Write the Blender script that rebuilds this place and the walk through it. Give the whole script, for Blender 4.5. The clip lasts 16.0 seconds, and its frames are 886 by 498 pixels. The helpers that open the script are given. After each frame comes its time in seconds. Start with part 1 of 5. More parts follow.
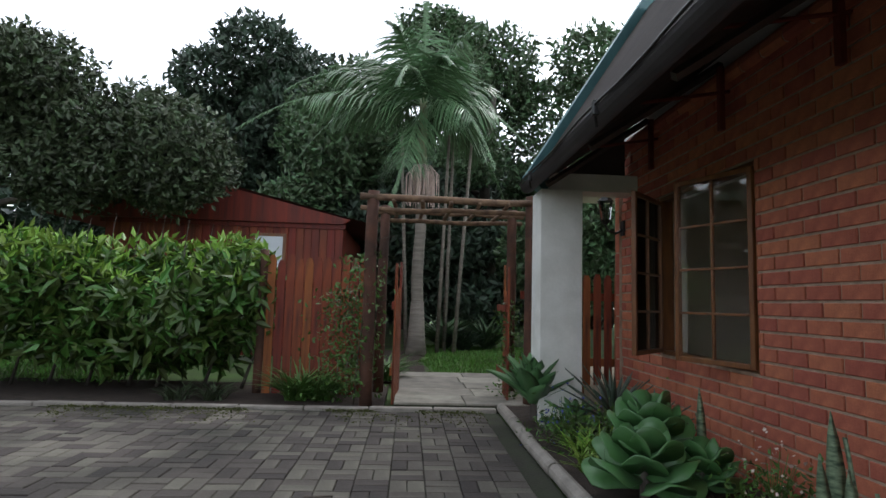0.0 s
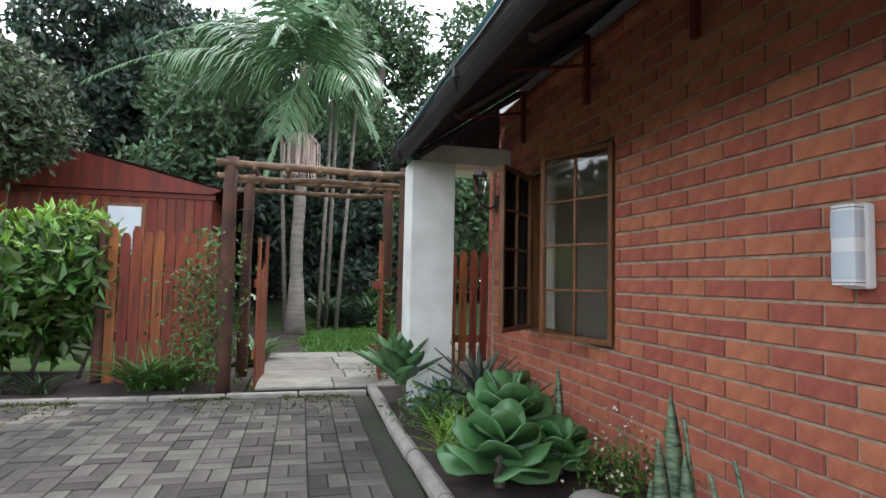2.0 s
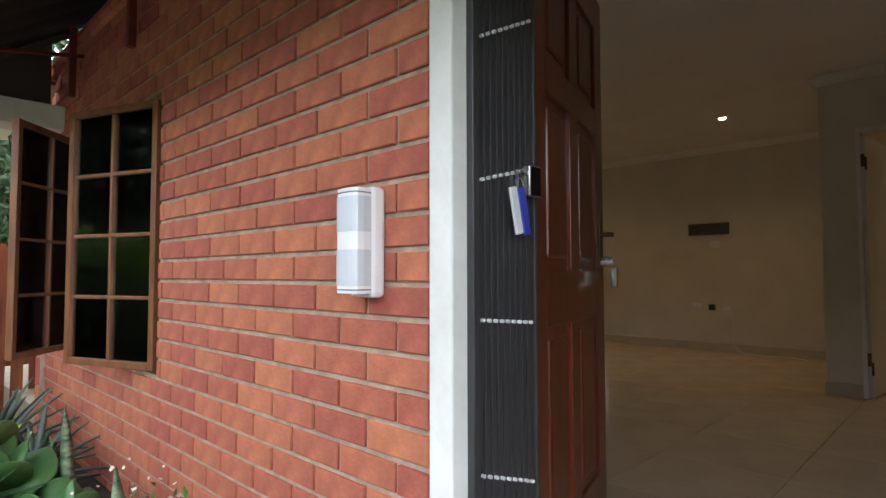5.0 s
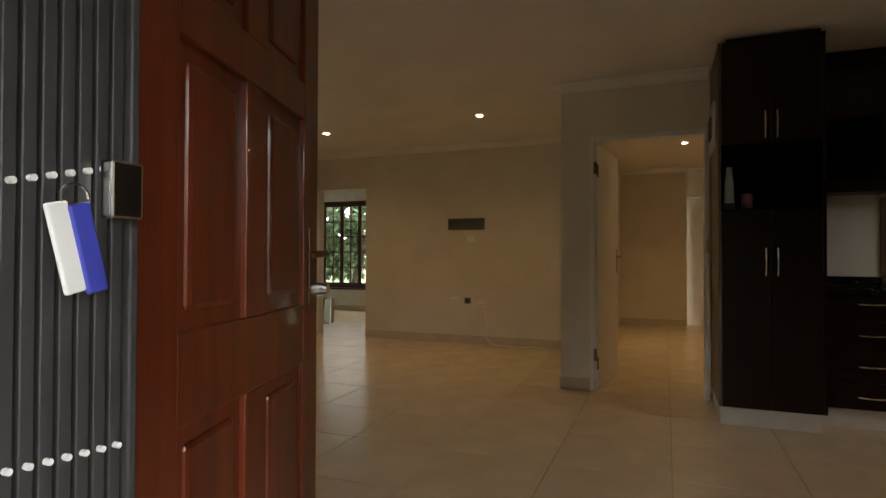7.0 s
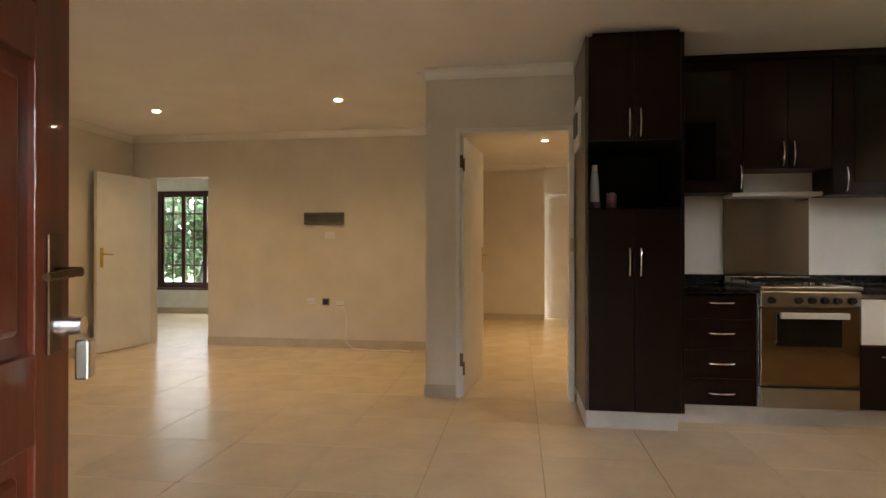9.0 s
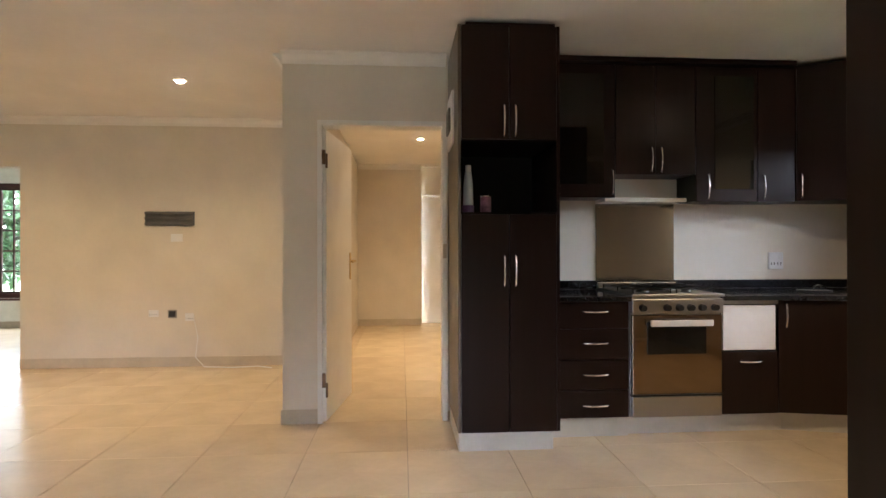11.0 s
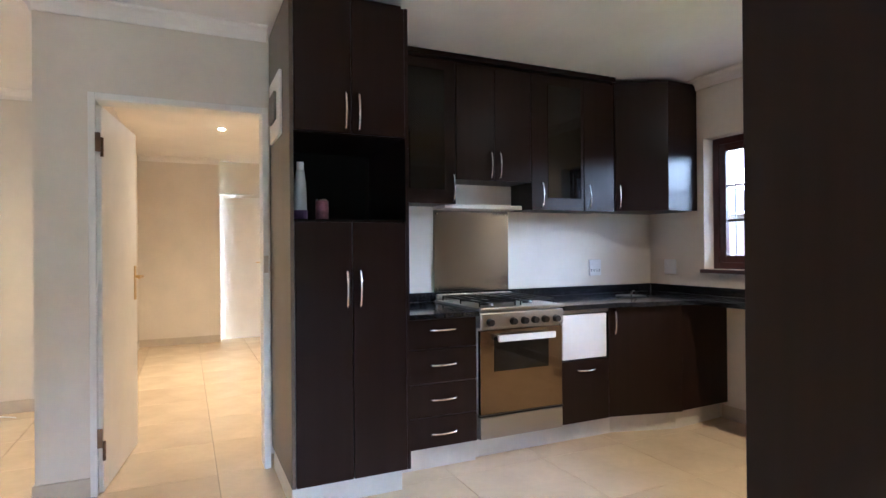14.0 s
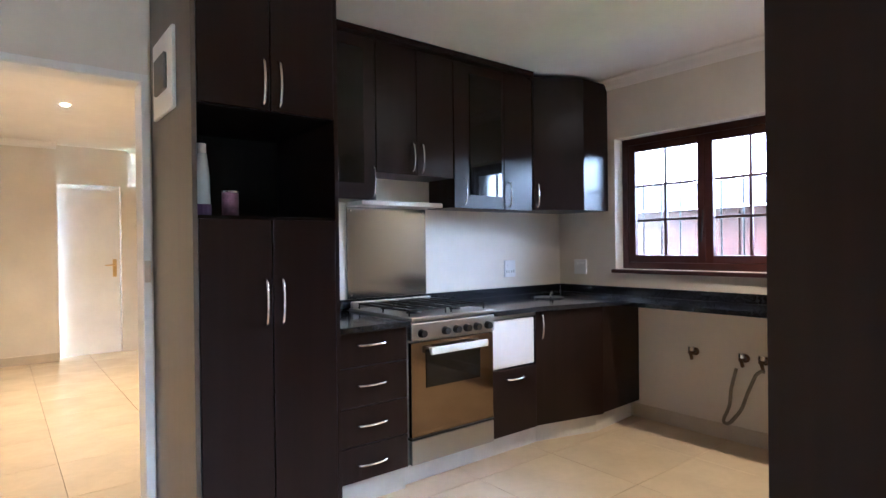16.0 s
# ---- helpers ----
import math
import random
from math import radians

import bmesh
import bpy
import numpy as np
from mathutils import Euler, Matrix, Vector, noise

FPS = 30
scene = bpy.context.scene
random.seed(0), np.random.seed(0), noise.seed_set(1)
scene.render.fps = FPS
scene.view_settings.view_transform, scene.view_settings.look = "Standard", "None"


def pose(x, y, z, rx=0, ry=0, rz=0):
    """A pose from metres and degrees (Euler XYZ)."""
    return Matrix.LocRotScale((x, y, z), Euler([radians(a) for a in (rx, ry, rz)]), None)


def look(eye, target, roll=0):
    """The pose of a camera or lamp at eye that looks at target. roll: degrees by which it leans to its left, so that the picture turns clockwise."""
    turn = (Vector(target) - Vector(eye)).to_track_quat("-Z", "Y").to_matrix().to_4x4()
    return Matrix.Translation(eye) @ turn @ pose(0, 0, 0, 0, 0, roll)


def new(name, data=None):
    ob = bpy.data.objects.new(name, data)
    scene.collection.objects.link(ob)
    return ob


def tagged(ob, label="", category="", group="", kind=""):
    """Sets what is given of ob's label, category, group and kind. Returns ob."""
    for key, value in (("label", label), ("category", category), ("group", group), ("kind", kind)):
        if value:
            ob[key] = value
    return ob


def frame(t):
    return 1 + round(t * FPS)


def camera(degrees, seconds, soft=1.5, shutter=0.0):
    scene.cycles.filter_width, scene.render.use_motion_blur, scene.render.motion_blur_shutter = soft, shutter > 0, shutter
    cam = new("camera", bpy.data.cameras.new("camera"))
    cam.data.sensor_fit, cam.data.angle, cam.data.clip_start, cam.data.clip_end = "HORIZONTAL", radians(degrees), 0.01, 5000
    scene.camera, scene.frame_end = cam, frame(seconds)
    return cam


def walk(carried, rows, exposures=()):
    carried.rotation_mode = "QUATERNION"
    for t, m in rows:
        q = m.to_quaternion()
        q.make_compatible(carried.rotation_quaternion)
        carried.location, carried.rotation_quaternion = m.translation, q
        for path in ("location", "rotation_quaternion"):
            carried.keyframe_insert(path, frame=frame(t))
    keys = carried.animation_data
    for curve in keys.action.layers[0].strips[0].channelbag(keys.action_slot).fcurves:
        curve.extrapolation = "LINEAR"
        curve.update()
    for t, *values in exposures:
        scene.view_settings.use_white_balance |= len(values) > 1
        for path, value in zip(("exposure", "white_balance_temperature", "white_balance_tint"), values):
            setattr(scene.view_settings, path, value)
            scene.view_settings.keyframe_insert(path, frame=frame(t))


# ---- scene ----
cam = camera(76.4, 16.0)
PATH = [
    (0, (0.165, 2.062, 0.875), (0.28, 4.049, 1.067), 1.6),
    (0.5, (0.197, 2.062, 0.884), (0.391, 4.046, 1.047), 1.7),
    (1, (0.262, 2.091, 0.896), (0.539, 4.067, 1.024), 1.5),
    (1.5, (0.35, 2.187, 0.887), (0.729, 4.147, 1.005), 1.3),
    (2, (0.422, 2.306, 0.899), (0.908, 4.243, 1.012), 1.2),
    (2.5, (0.496, 2.378, 0.886), (1.083, 4.287, 0.995), 0.9),
    (3, (0.591, 2.433, 0.898), (1.317, 4.294, 0.992), 0.8),
    (3.5, (0.748, 2.496, 0.912), (1.636, 4.285, 1.014), 1.0),
    (4, (0.895, 2.534, 0.919), (1.952, 4.229, 1.02), 0.5),
    (4.5, (1.052, 2.564, 0.923), (2.316, 4.111, 1.021), 0.3),
    (5, (1.264, 2.612, 0.957), (2.704, 3.996, 1.048), -0.1),
    (5.2, (1.354, 2.628, 0.972), (2.862, 3.94, 1.056), -0.3),
    (7.5, (1.997, 2.766, 1.126), (3.901, 3.378, 1.144), 0.2),
    (8, (2.133, 2.81, 1.14), (4.068, 3.315, 1.149), -0.0),
    (8.5, (2.245, 2.822, 1.129), (4.203, 3.23, 1.138), 0.1),
    (9, (2.302, 2.819, 1.147), (4.283, 3.089, 1.153), 0.0),
    (11.5, (2.821, 2.724, 1.221), (4.804, 2.464, 1.223), -0.2),
    (12, (2.901, 2.768, 1.245), (4.862, 2.374, 1.245), -0.3),
    (12.5, (2.995, 2.834, 1.241), (4.925, 2.308, 1.247), -0.2),
    (13, (3.077, 2.872, 1.259), (4.97, 2.228, 1.262), -0.3),
    (13.5, (3.146, 2.86, 1.256), (5.002, 2.114, 1.26), -0.4),
    (14, (3.252, 2.859, 1.264), (5.07, 2.026, 1.267), -0.5),
    (14.5, (3.419, 2.87, 1.288), (5.189, 1.939, 1.286), -0.5),
    (15, (3.524, 2.834, 1.293), (5.231, 1.792, 1.286), -0.5),
    (15.5, (3.637, 2.876, 1.285), (5.278, 1.733, 1.278), -0.5),
    (16, (3.768, 2.976, 1.289), (5.335, 1.734, 1.28), -0.7),
]
EXPO = [(0, 0.3, 6200, 10), (1.5, 1.12, 6200, 10), (2.5, 1.6, 6200, 10), (4, 2.15, 6300, 10), (5.2, 2.2, 6300, 10), (7.3, 3.0, 7300, 10), (8, 3.5, 7300, 10), (9, 4.15, 6500, 10), (11.5, 5.0, 5600, 10), (13, 5.35, 5000, 10), (16, 5.6, 4600, 10)]
walk(cam, [(t, look(eye, target, roll)) for t, eye, target, roll in PATH], EXPO)

# ---- light ----
world = bpy.data.worlds.new("sky")
scene.world = world
world.use_nodes = True
wn, wl = world.node_tree.nodes, world.node_tree.links
sky = wn.new("ShaderNodeTexSky")
sky.sky_type, sky.sun_disc, sky.sun_elevation, sky.sun_rotation = "NISHITA", False, radians(50), radians(36)
grey = wn.new("ShaderNodeHueSaturation")
grey.inputs["Saturation"].default_value = 0.22
wl.new(sky.outputs[0], grey.inputs["Color"])
wl.new(grey.outputs[0], wn["Background"].inputs["Color"])
wn["Background"].inputs["Strength"].default_value = 0.28
sun = new("sun", bpy.data.lights.new("sun", "SUN"))
sun.data.energy, sun.data.angle, sun.data.color = 0.6, radians(25), (1, 0.97, 0.92)
sun.matrix_world = look((5, 7, 16), (0, 0, 0))


# ---- materials ----
def mat(name, col, rough=0.6, var=0.25, scale=6.0, bump=0.15, metal=0.0, stretch=(1, 1, 1), col2=None, piece=0.0, coat=0.0, bscale=None, mode="object", spec=0.5):
    """Two scales of noise for colour, relief and gloss; piece: how far single pieces differ."""
    m = bpy.data.materials.new(name)
    m.use_nodes = True
    n, l = m.node_tree.nodes, m.node_tree.links
    b = n["Principled BSDF"]
    tc = n.new("ShaderNodeTexCoord")
    mp = n.new("ShaderNodeMapping")
    mp.inputs["Scale"].default_value = stretch
    l.new(tc.outputs["Object"], mp.inputs["Vector"])
    big, fine = n.new("ShaderNodeTexNoise"), n.new("ShaderNodeTexNoise")
    big.inputs["Scale"].default_value, big.inputs["Detail"].default_value = scale, 6
    fine.inputs["Scale"].default_value, fine.inputs["Detail"].default_value = bscale or scale * 9, 4
    for t in (big, fine):
        l.new(mp.outputs[0], t.inputs["Vector"])
    ramp = n.new("ShaderNodeValToRGB")
    c2 = col2 or [c * (1 - var) for c in col]
    ramp.color_ramp.elements[0].position, ramp.color_ramp.elements[1].position = 0.3, 0.7
    ramp.color_ramp.elements[0].color = (*c2, 1)
    ramp.color_ramp.elements[1].color = (*[min(1, c * (1 + var * 0.5)) for c in col], 1)
    l.new(big.outputs["Fac"], ramp.inputs[0])
    hsv = n.new("ShaderNodeHueSaturation")
    l.new(ramp.outputs[0], hsv.inputs["Color"])
    add = n.new("ShaderNodeMath")
    add.operation, add.use_clamp = "MULTIPLY_ADD", False
    l.new(fine.outputs["Fac"], add.inputs[0])
    add.inputs[1].default_value, add.inputs[2].default_value = var, 1 - var / 2
    val = add.outputs[0]
    if piece:
        src = n.new("ShaderNodeObjectInfo").outputs["Random"] if mode == "object" else n.new("ShaderNodeNewGeometry").outputs["Random Per Island"]
        mul = n.new("ShaderNodeMath")
        mul.operation = "MULTIPLY_ADD"
        l.new(src, mul.inputs[0])
        mul.inputs[1].default_value, mul.inputs[2].default_value = piece, 1 - piece / 2
        both = n.new("ShaderNodeMath")
        both.operation = "MULTIPLY"
        l.new(mul.outputs[0], both.inputs[0])
        l.new(val, both.inputs[1])
        val = both.outputs[0]
        hue = n.new("ShaderNodeMath")
        hue.operation = "MULTIPLY_ADD"
        l.new(src, hue.inputs[0])
        hue.inputs[1].default_value, hue.inputs[2].default_value = piece * 0.06, 0.5 - piece * 0.03
        l.new(hue.outputs[0], hsv.inputs["Hue"])
    l.new(val, hsv.inputs["Value"])
    l.new(hsv.outputs[0], b.inputs["Base Color"])
    rr = n.new("ShaderNodeMath")
    rr.operation = "MULTIPLY_ADD"
    l.new(big.outputs["Fac"], rr.inputs[0])
    rr.inputs[1].default_value, rr.inputs[2].default_value = rough * 0.3, rough * 0.85
    l.new(rr.outputs[0], b.inputs["Roughness"])
    b.inputs["Metallic"].default_value = metal
    b.inputs["Coat Weight"].default_value = coat
    b.inputs["Specular IOR Level"].default_value = spec
    if bump:
        bp = n.new("ShaderNodeBump")
        bp.inputs["Strength"].default_value, bp.inputs["Distance"].default_value = bump, 0.01
        l.new(fine.outputs["Fac"], bp.inputs["Height"])
        l.new(bp.outputs[0], b.inputs["Normal"])
    return m


def glass_mat(name, rough=0.02):
    m = bpy.data.materials.new(name)
    m.use_nodes = True
    n, l = m.node_tree.nodes, m.node_tree.links
    mix, tr, gl, fr = n.new("ShaderNodeMixShader"), n.new("ShaderNodeBsdfTransparent"), n.new("ShaderNodeBsdfGlossy"), n.new("ShaderNodeFresnel")
    gl.inputs["Roughness"].default_value = rough
    fr.inputs["IOR"].default_value = 1.36
    l.new(fr.outputs[0], mix.inputs[0])
    l.new(tr.outputs[0], mix.inputs[1])
    l.new(gl.outputs[0], mix.inputs[2])
    l.new(mix.outputs[0], n["Material Output"].inputs[0])
    return m


def glow_mat(name, col, strength):
    m = bpy.data.materials.new(name)
    m.use_nodes = True
    b = m.node_tree.nodes["Principled BSDF"]
    b.inputs["Emission Color"].default_value, b.inputs["Emission Strength"].default_value = (*col, 1), strength
    return m


BRICK = mat("brick_face", (0.44, 0.142, 0.078), 0.85, 0.3, 14, 0.3, piece=0.3, col2=(0.36, 0.105, 0.062))
BRICK_REST = mat("brick_face_rest", (0.44, 0.142, 0.078), 0.85, 0.3, 14, 0.3, piece=0.3, col2=(0.36, 0.105, 0.062), mode="island")
MORTAR = mat("mortar", (0.43, 0.32, 0.235), 0.95, 0.3, 20, 0.5)
PAVER = mat("paver", (0.115, 0.10, 0.085), 0.9, 0.5, 1.1, 0.4, piece=1.1, col2=(0.028, 0.026, 0.02), bscale=60)
PAVER_REST = mat("paver_rest", (0.115, 0.10, 0.085), 0.9, 0.5, 1.1, 0.4, piece=1.1, col2=(0.028, 0.026, 0.02), bscale=60, mode="island")
SAND = mat("joint_sand", (0.035, 0.032, 0.025), 0.95, 0.4, 5, 0.4, col2=(0.035, 0.045, 0.02))
SOIL = mat("soil", (0.055, 0.04, 0.03), 0.95, 0.5, 12, 0.8)
GRASS_GROUND = mat("lawn_ground", (0.07, 0.13, 0.03), 0.95, 0.5, 1.5, 0.5, col2=(0.05, 0.07, 0.025))
CONCRETE = mat("concrete", (0.33, 0.30, 0.26), 0.9, 0.3, 7, 0.4)
SLAB = mat("stone_slab", (0.27, 0.25, 0.21), 0.85, 0.35, 6, 0.4, piece=0.4)
WHITE_RENDER = mat("white_render", (0.78, 0.78, 0.74), 0.85, 0.1, 5, 0.15, col2=(0.68, 0.68, 0.63))
WHITE_PAINT = mat("white_gloss_paint", (0.8, 0.78, 0.74), 0.35, 0.06, 4, 0.05)
PLASTER = mat("cream_plaster", (0.72, 0.66, 0.57), 0.8, 0.06, 3, 0.06)
CEIL = mat("ceiling_paint", (0.85, 0.82, 0.78), 0.85, 0.05, 2, 0.05)
TILE = mat("cream_floor_tile", (0.70, 0.56, 0.38), 0.24, 0.1, 3, 0.02, piece=0.08)
GROUT = mat("tile_grout", (0.36, 0.30, 0.22), 0.9, 0.2, 10, 0.2)
SKIRT = mat("tile_skirting", (0.56, 0.48, 0.37), 0.3, 0.12, 5, 0.05)
PLINTH = mat("pale_plinth_tile", (0.66, 0.63, 0.58), 0.3, 0.1, 5, 0.05)
DARK_WOOD = mat("wenge_laminate", (0.016, 0.0072, 0.0055), 0.3, 0.1, 2, 0.0, stretch=(12, 12, 0.35), col2=(0.0135, 0.0062, 0.0047), spec=0.22)
SPLASH = mat("satin_splashback_steel", (0.36, 0.37, 0.38), 0.13, 0.05, 2, 0.0, metal=1)
# the cupboard's own wenge, lightened because light falls on that side
LIT_END_PANEL = mat("lit_wenge_end_panel", (0.10, 0.080, 0.062), 0.4, 0.08, 3, 0.05, stretch=(14, 14, 0.7))
# wenge again, darkened for carcasses and niche: their shade is in the colour
SHADED_INSIDE = mat("shaded_wenge_inside", (0.008, 0.005, 0.004), 0.5, 0.3, 3, 0.0, stretch=(14, 14, 0.7), spec=0.15)
GRANITE = mat("black_granite", (0.014, 0.014, 0.016), 0.1, 0.6, 60, 0.0)
STEEL = mat("brushed_steel", (0.40, 0.39, 0.37), 0.30, 0.06, 2, 0.0, metal=1)
CHROME = mat("satin_chrome", (0.75, 0.74, 0.72), 0.2, 0.05, 3, 0, metal=1)
BLACK = mat("black_enamel", (0.012, 0.012, 0.012), 0.35, 0.3, 9, 0.1)
BLACK_GLASS = mat("black_glass", (0.008, 0.007, 0.006), 0.04, 0.1, 4, 0, spec=0.4)
RED_WOOD = mat("varnished_meranti", (0.15, 0.026, 0.008), 0.3, 0.4, 2.5, 0.06, stretch=(9, 9, 0.6), col2=(0.085, 0.013, 0.005), coat=0.3)
WIN_WOOD = mat("oiled_window_timber", (0.19, 0.075, 0.022), 0.45, 0.4, 4, 0.15, stretch=(6, 6, 0.8), col2=(0.11, 0.04, 0.014))
DARK_FRAME = mat("dark_mahogany_frame", (0.055, 0.014, 0.010), 0.4, 0.3, 4, 0.1)
FENCE_WOOD = mat("red_stained_board", (0.25, 0.058, 0.016), 0.7, 0.5, 2.5, 0.3, stretch=(8, 8, 0.7), col2=(0.085, 0.020, 0.010), piece=0.5)
SHED_WOOD = mat("red_stained_cladding", (0.19, 0.030, 0.012), 0.65, 0.5, 1.5, 0.3, stretch=(7, 7, 0.5), col2=(0.085, 0.016, 0.009), piece=0.35)
LOG = mat("weathered_pole", (0.20, 0.125, 0.075), 0.85, 0.5, 4, 0.5, stretch=(3, 3, 3), col2=(0.08, 0.045, 0.028))
LOG_DARK = mat("dark_pole", (0.10, 0.042, 0.025), 0.85, 0.5, 4, 0.5, col2=(0.04, 0.02, 0.013))
GUTTER = mat("grey_gutter", (0.075, 0.07, 0.07), 0.55, 0.3, 4, 0.1)
SOFFIT = mat("aged_roof_sheet", (0.075, 0.062, 0.056), 0.8, 0.4, 3, 0.2)
GREEN_ROOF = mat("green_roof_sheet", (0.10, 0.22, 0.23), 0.5, 0.25, 4, 0.1)
RED_IRON = mat("red_oxide_iron", (0.15, 0.028, 0.018), 0.6, 0.3, 9, 0.15)
GATE_GREY = mat("charcoal_powder_coat", (0.045, 0.043, 0.045), 0.4, 0.15, 8, 0.05)
PLASTIC = mat("white_plastic", (0.8, 0.8, 0.8), 0.4, 0.04, 5, 0.02)
LENS = mat("milky_lens", (0.62, 0.66, 0.70), 0.25, 0.05, 5, 0)
BLUE = mat("blue_tag_plastic", (0.05, 0.06, 0.42), 0.4, 0.1, 9, 0)
BRASS = mat("brass", (0.62, 0.43, 0.16), 0.3, 0.15, 9, 0.05, metal=1)
BRONZE = mat("aged_bronze", (0.16, 0.10, 0.06), 0.4, 0.3, 9, 0.1, metal=1)
OVEN_GLASS = mat("mirrored_oven_glass", (0.24, 0.19, 0.14), 0.07, 0.1, 4, 0, metal=1)
GREY_METAL = mat("grey_bracket", (0.16, 0.155, 0.15), 0.5, 0.2, 8, 0.05, metal=0.4)
RUBBER = mat("grey_hose", (0.20, 0.17, 0.13), 0.6, 0.2, 9, 0.1)
TRUNK = mat("palm_bark", (0.23, 0.20, 0.165), 0.9, 0.35, 3, 0.5, stretch=(1, 1, 7))
BARK = mat("bark", (0.10, 0.085, 0.07), 0.9, 0.4, 5, 0.6)
ROCK = mat("rock", (0.30, 0.27, 0.24), 0.9, 0.3, 6, 0.6)
FLOWER = mat("cream_flower_stalk", (0.62, 0.48, 0.42), 0.8, 0.2, 9, 0.1)
PETAL = mat("pale_petal", (0.7, 0.58, 0.5), 0.8, 0.2, 9, 0)
BLUE_PETAL = mat("blue_petal", (0.12, 0.14, 0.5), 0.8, 0.2, 9, 0)


def leaf_mat(name, col, rough=0.5, piece=0.9):
    m = mat(name, col, rough, 0.35, 3, 0.1, piece=piece, mode="island")
    return m


L_HEDGE = leaf_mat("hedge_leaf", (0.075, 0.15, 0.026), 0.4, 1.1)
L_YOUNG = leaf_mat("young_hedge_leaf", (0.20, 0.34, 0.045), 0.4, 0.5)
L_DARK = leaf_mat("dark_tree_leaf", (0.045, 0.078, 0.045), 0.5)
L_MID = leaf_mat("mid_tree_leaf", (0.085, 0.145, 0.062), 0.5)
L_OLIVE = leaf_mat("olive_tree_leaf", (0.062, 0.088, 0.040), 0.5)
L_PALM = leaf_mat("palm_leaflet", (0.12, 0.215, 0.10), 0.35, 0.6)
L_GRASS = leaf_mat("grass_blade", (0.11, 0.24, 0.035), 0.5, 0.7)
L_LILY = leaf_mat("strap_leaf", (0.09, 0.19, 0.04), 0.45, 0.5)
L_AGAVE = mat("agave_leaf", (0.10, 0.22, 0.085), 0.45, 0.25, 6, 0.05)
L_SUCC = mat("succulent_leaf", (0.062, 0.165, 0.045), 0.38, 0.35, 5, 0.05, col2=(0.085, 0.19, 0.075))
L_SANS = mat("banded_snake_plant_leaf", (0.20, 0.26, 0.16), 0.45, 0.8, 11, 0.05, stretch=(2, 2, 6), col2=(0.025, 0.055, 0.03))
L_ALOE = mat("dark_aloe_leaf", (0.075, 0.105, 0.075), 0.5, 0.4, 7, 0.1)
GLASS = glass_mat("window_glass")


# ---- builders ----
def box(bm, x0, x1, y0, y1, z0, z1, bevel=0.0):
    m = Matrix.Translation(((x0 + x1) / 2, (y0 + y1) / 2, (z0 + z1) / 2)) @ Matrix.Diagonal((abs(x1 - x0), abs(y1 - y0), abs(z1 - z0), 1))
    v = bmesh.ops.create_cube(bm, size=1, matrix=m)["verts"]
    if bevel:
        e = list({e for a in v for e in a.link_edges})
        bmesh.ops.bevel(bm, geom=e, offset=bevel, segments=2, affect="EDGES", profile=0.5)
    return bm


def rod(bm, a, b, r, r2=None, n=10):
    a, b = Vector(a), Vector(b)
    d = b - a
    m = Matrix.Translation((a + b) / 2) @ d.to_track_quat("Z", "Y").to_matrix().to_4x4()
    bmesh.ops.create_cone(bm, cap_ends=True, segments=n, radius1=r, radius2=r if r2 is None else r2, depth=d.length, matrix=m)
    return bm


def path_rod(bm, pts, r, n=8, r2=None):
    """A tube along a line of points."""
    rings = []
    pts = [Vector(p) for p in pts]
    axis = (pts[-1] - pts[0]).normalized()
    for i, p in enumerate(pts):
        d = (pts[min(i + 1, len(pts) - 1)] - pts[max(i - 1, 0)]).normalized()
        ref = Vector((0, 1, 0)) if abs(axis.y) < 0.8 else Vector((1, 0, 0))
        u = d.cross(ref).normalized()
        w = d.cross(u)
        rad = r if r2 is None else r + (r2 - r) * i / (len(pts) - 1)
        rings.append([bm.verts.new(p + u * math.cos(2 * math.pi * k / n) * rad + w * math.sin(2 * math.pi * k / n) * rad) for k in range(n)])
    for a, b in zip(rings, rings[1:]):
        for k in range(n):
            bm.faces.new((a[k], a[(k + 1) % n], b[(k + 1) % n], b[k]))
    bm.faces.new(rings[0][::-1])
    bm.faces.new(rings[-1])
    return bm


def B():
    return bmesh.new()


def link(name, bm, material, smooth=False):
    bmesh.ops.recalc_face_normals(bm, faces=bm.faces)
    me = bpy.data.meshes.new(name)
    bm.to_mesh(me)
    bm.free()
    me.materials.append(material)
    if smooth:
        for p in me.polygons:
            p.use_smooth = True
    return new(name, me)


def part(name, bm, material, parent, label="", smooth=False):
    ob = link(name, bm, material, smooth)
    ob.parent = parent
    return tagged(ob, label) if label else ob


def thing(name, label, category, group=""):
    return tagged(new(name), label, category, group)


def structure(name, bm, material, label="", category=""):
    return tagged(link(name, bm, material), label, category, kind="structure")


def wall_boxes(bm, axis, t0, t1, a0, a1, z0, z1, holes=()):
    """A wall with openings (a0, a1, z0, z1); axis 'x': its faces look along x and it runs along y."""
    cuts = sorted({a0, a1, *[h[0] for h in holes], *[h[1] for h in holes]})
    for p, q in zip(cuts, cuts[1:]):
        mid, zs = (p + q) / 2, [(z0, z1)]
        for h in holes:
            if h[0] < mid < h[1]:
                zs = [(z0, h[2]), (h[3], z1)]
        for u, v in zs:
            if v - u > 0.001:
                box(bm, *((t0, t1, p, q) if axis == "x" else (p, q, t0, t1)), u, v)
    return bm


# ---- house shell ----
END_Y, TOP_Z, END_R = 7.42, 2.46, 0.34


def corner_arc(inset=0.0, n=8):
    """The rounded upper end of the brick wall, from the upright end to the top, as (y, z)."""
    r = END_R - inset
    return [(END_Y - END_R + r * math.cos(a), TOP_Z - END_R + r * math.sin(a)) for a in [k * math.pi / 2 / n for k in range(n + 1)]]


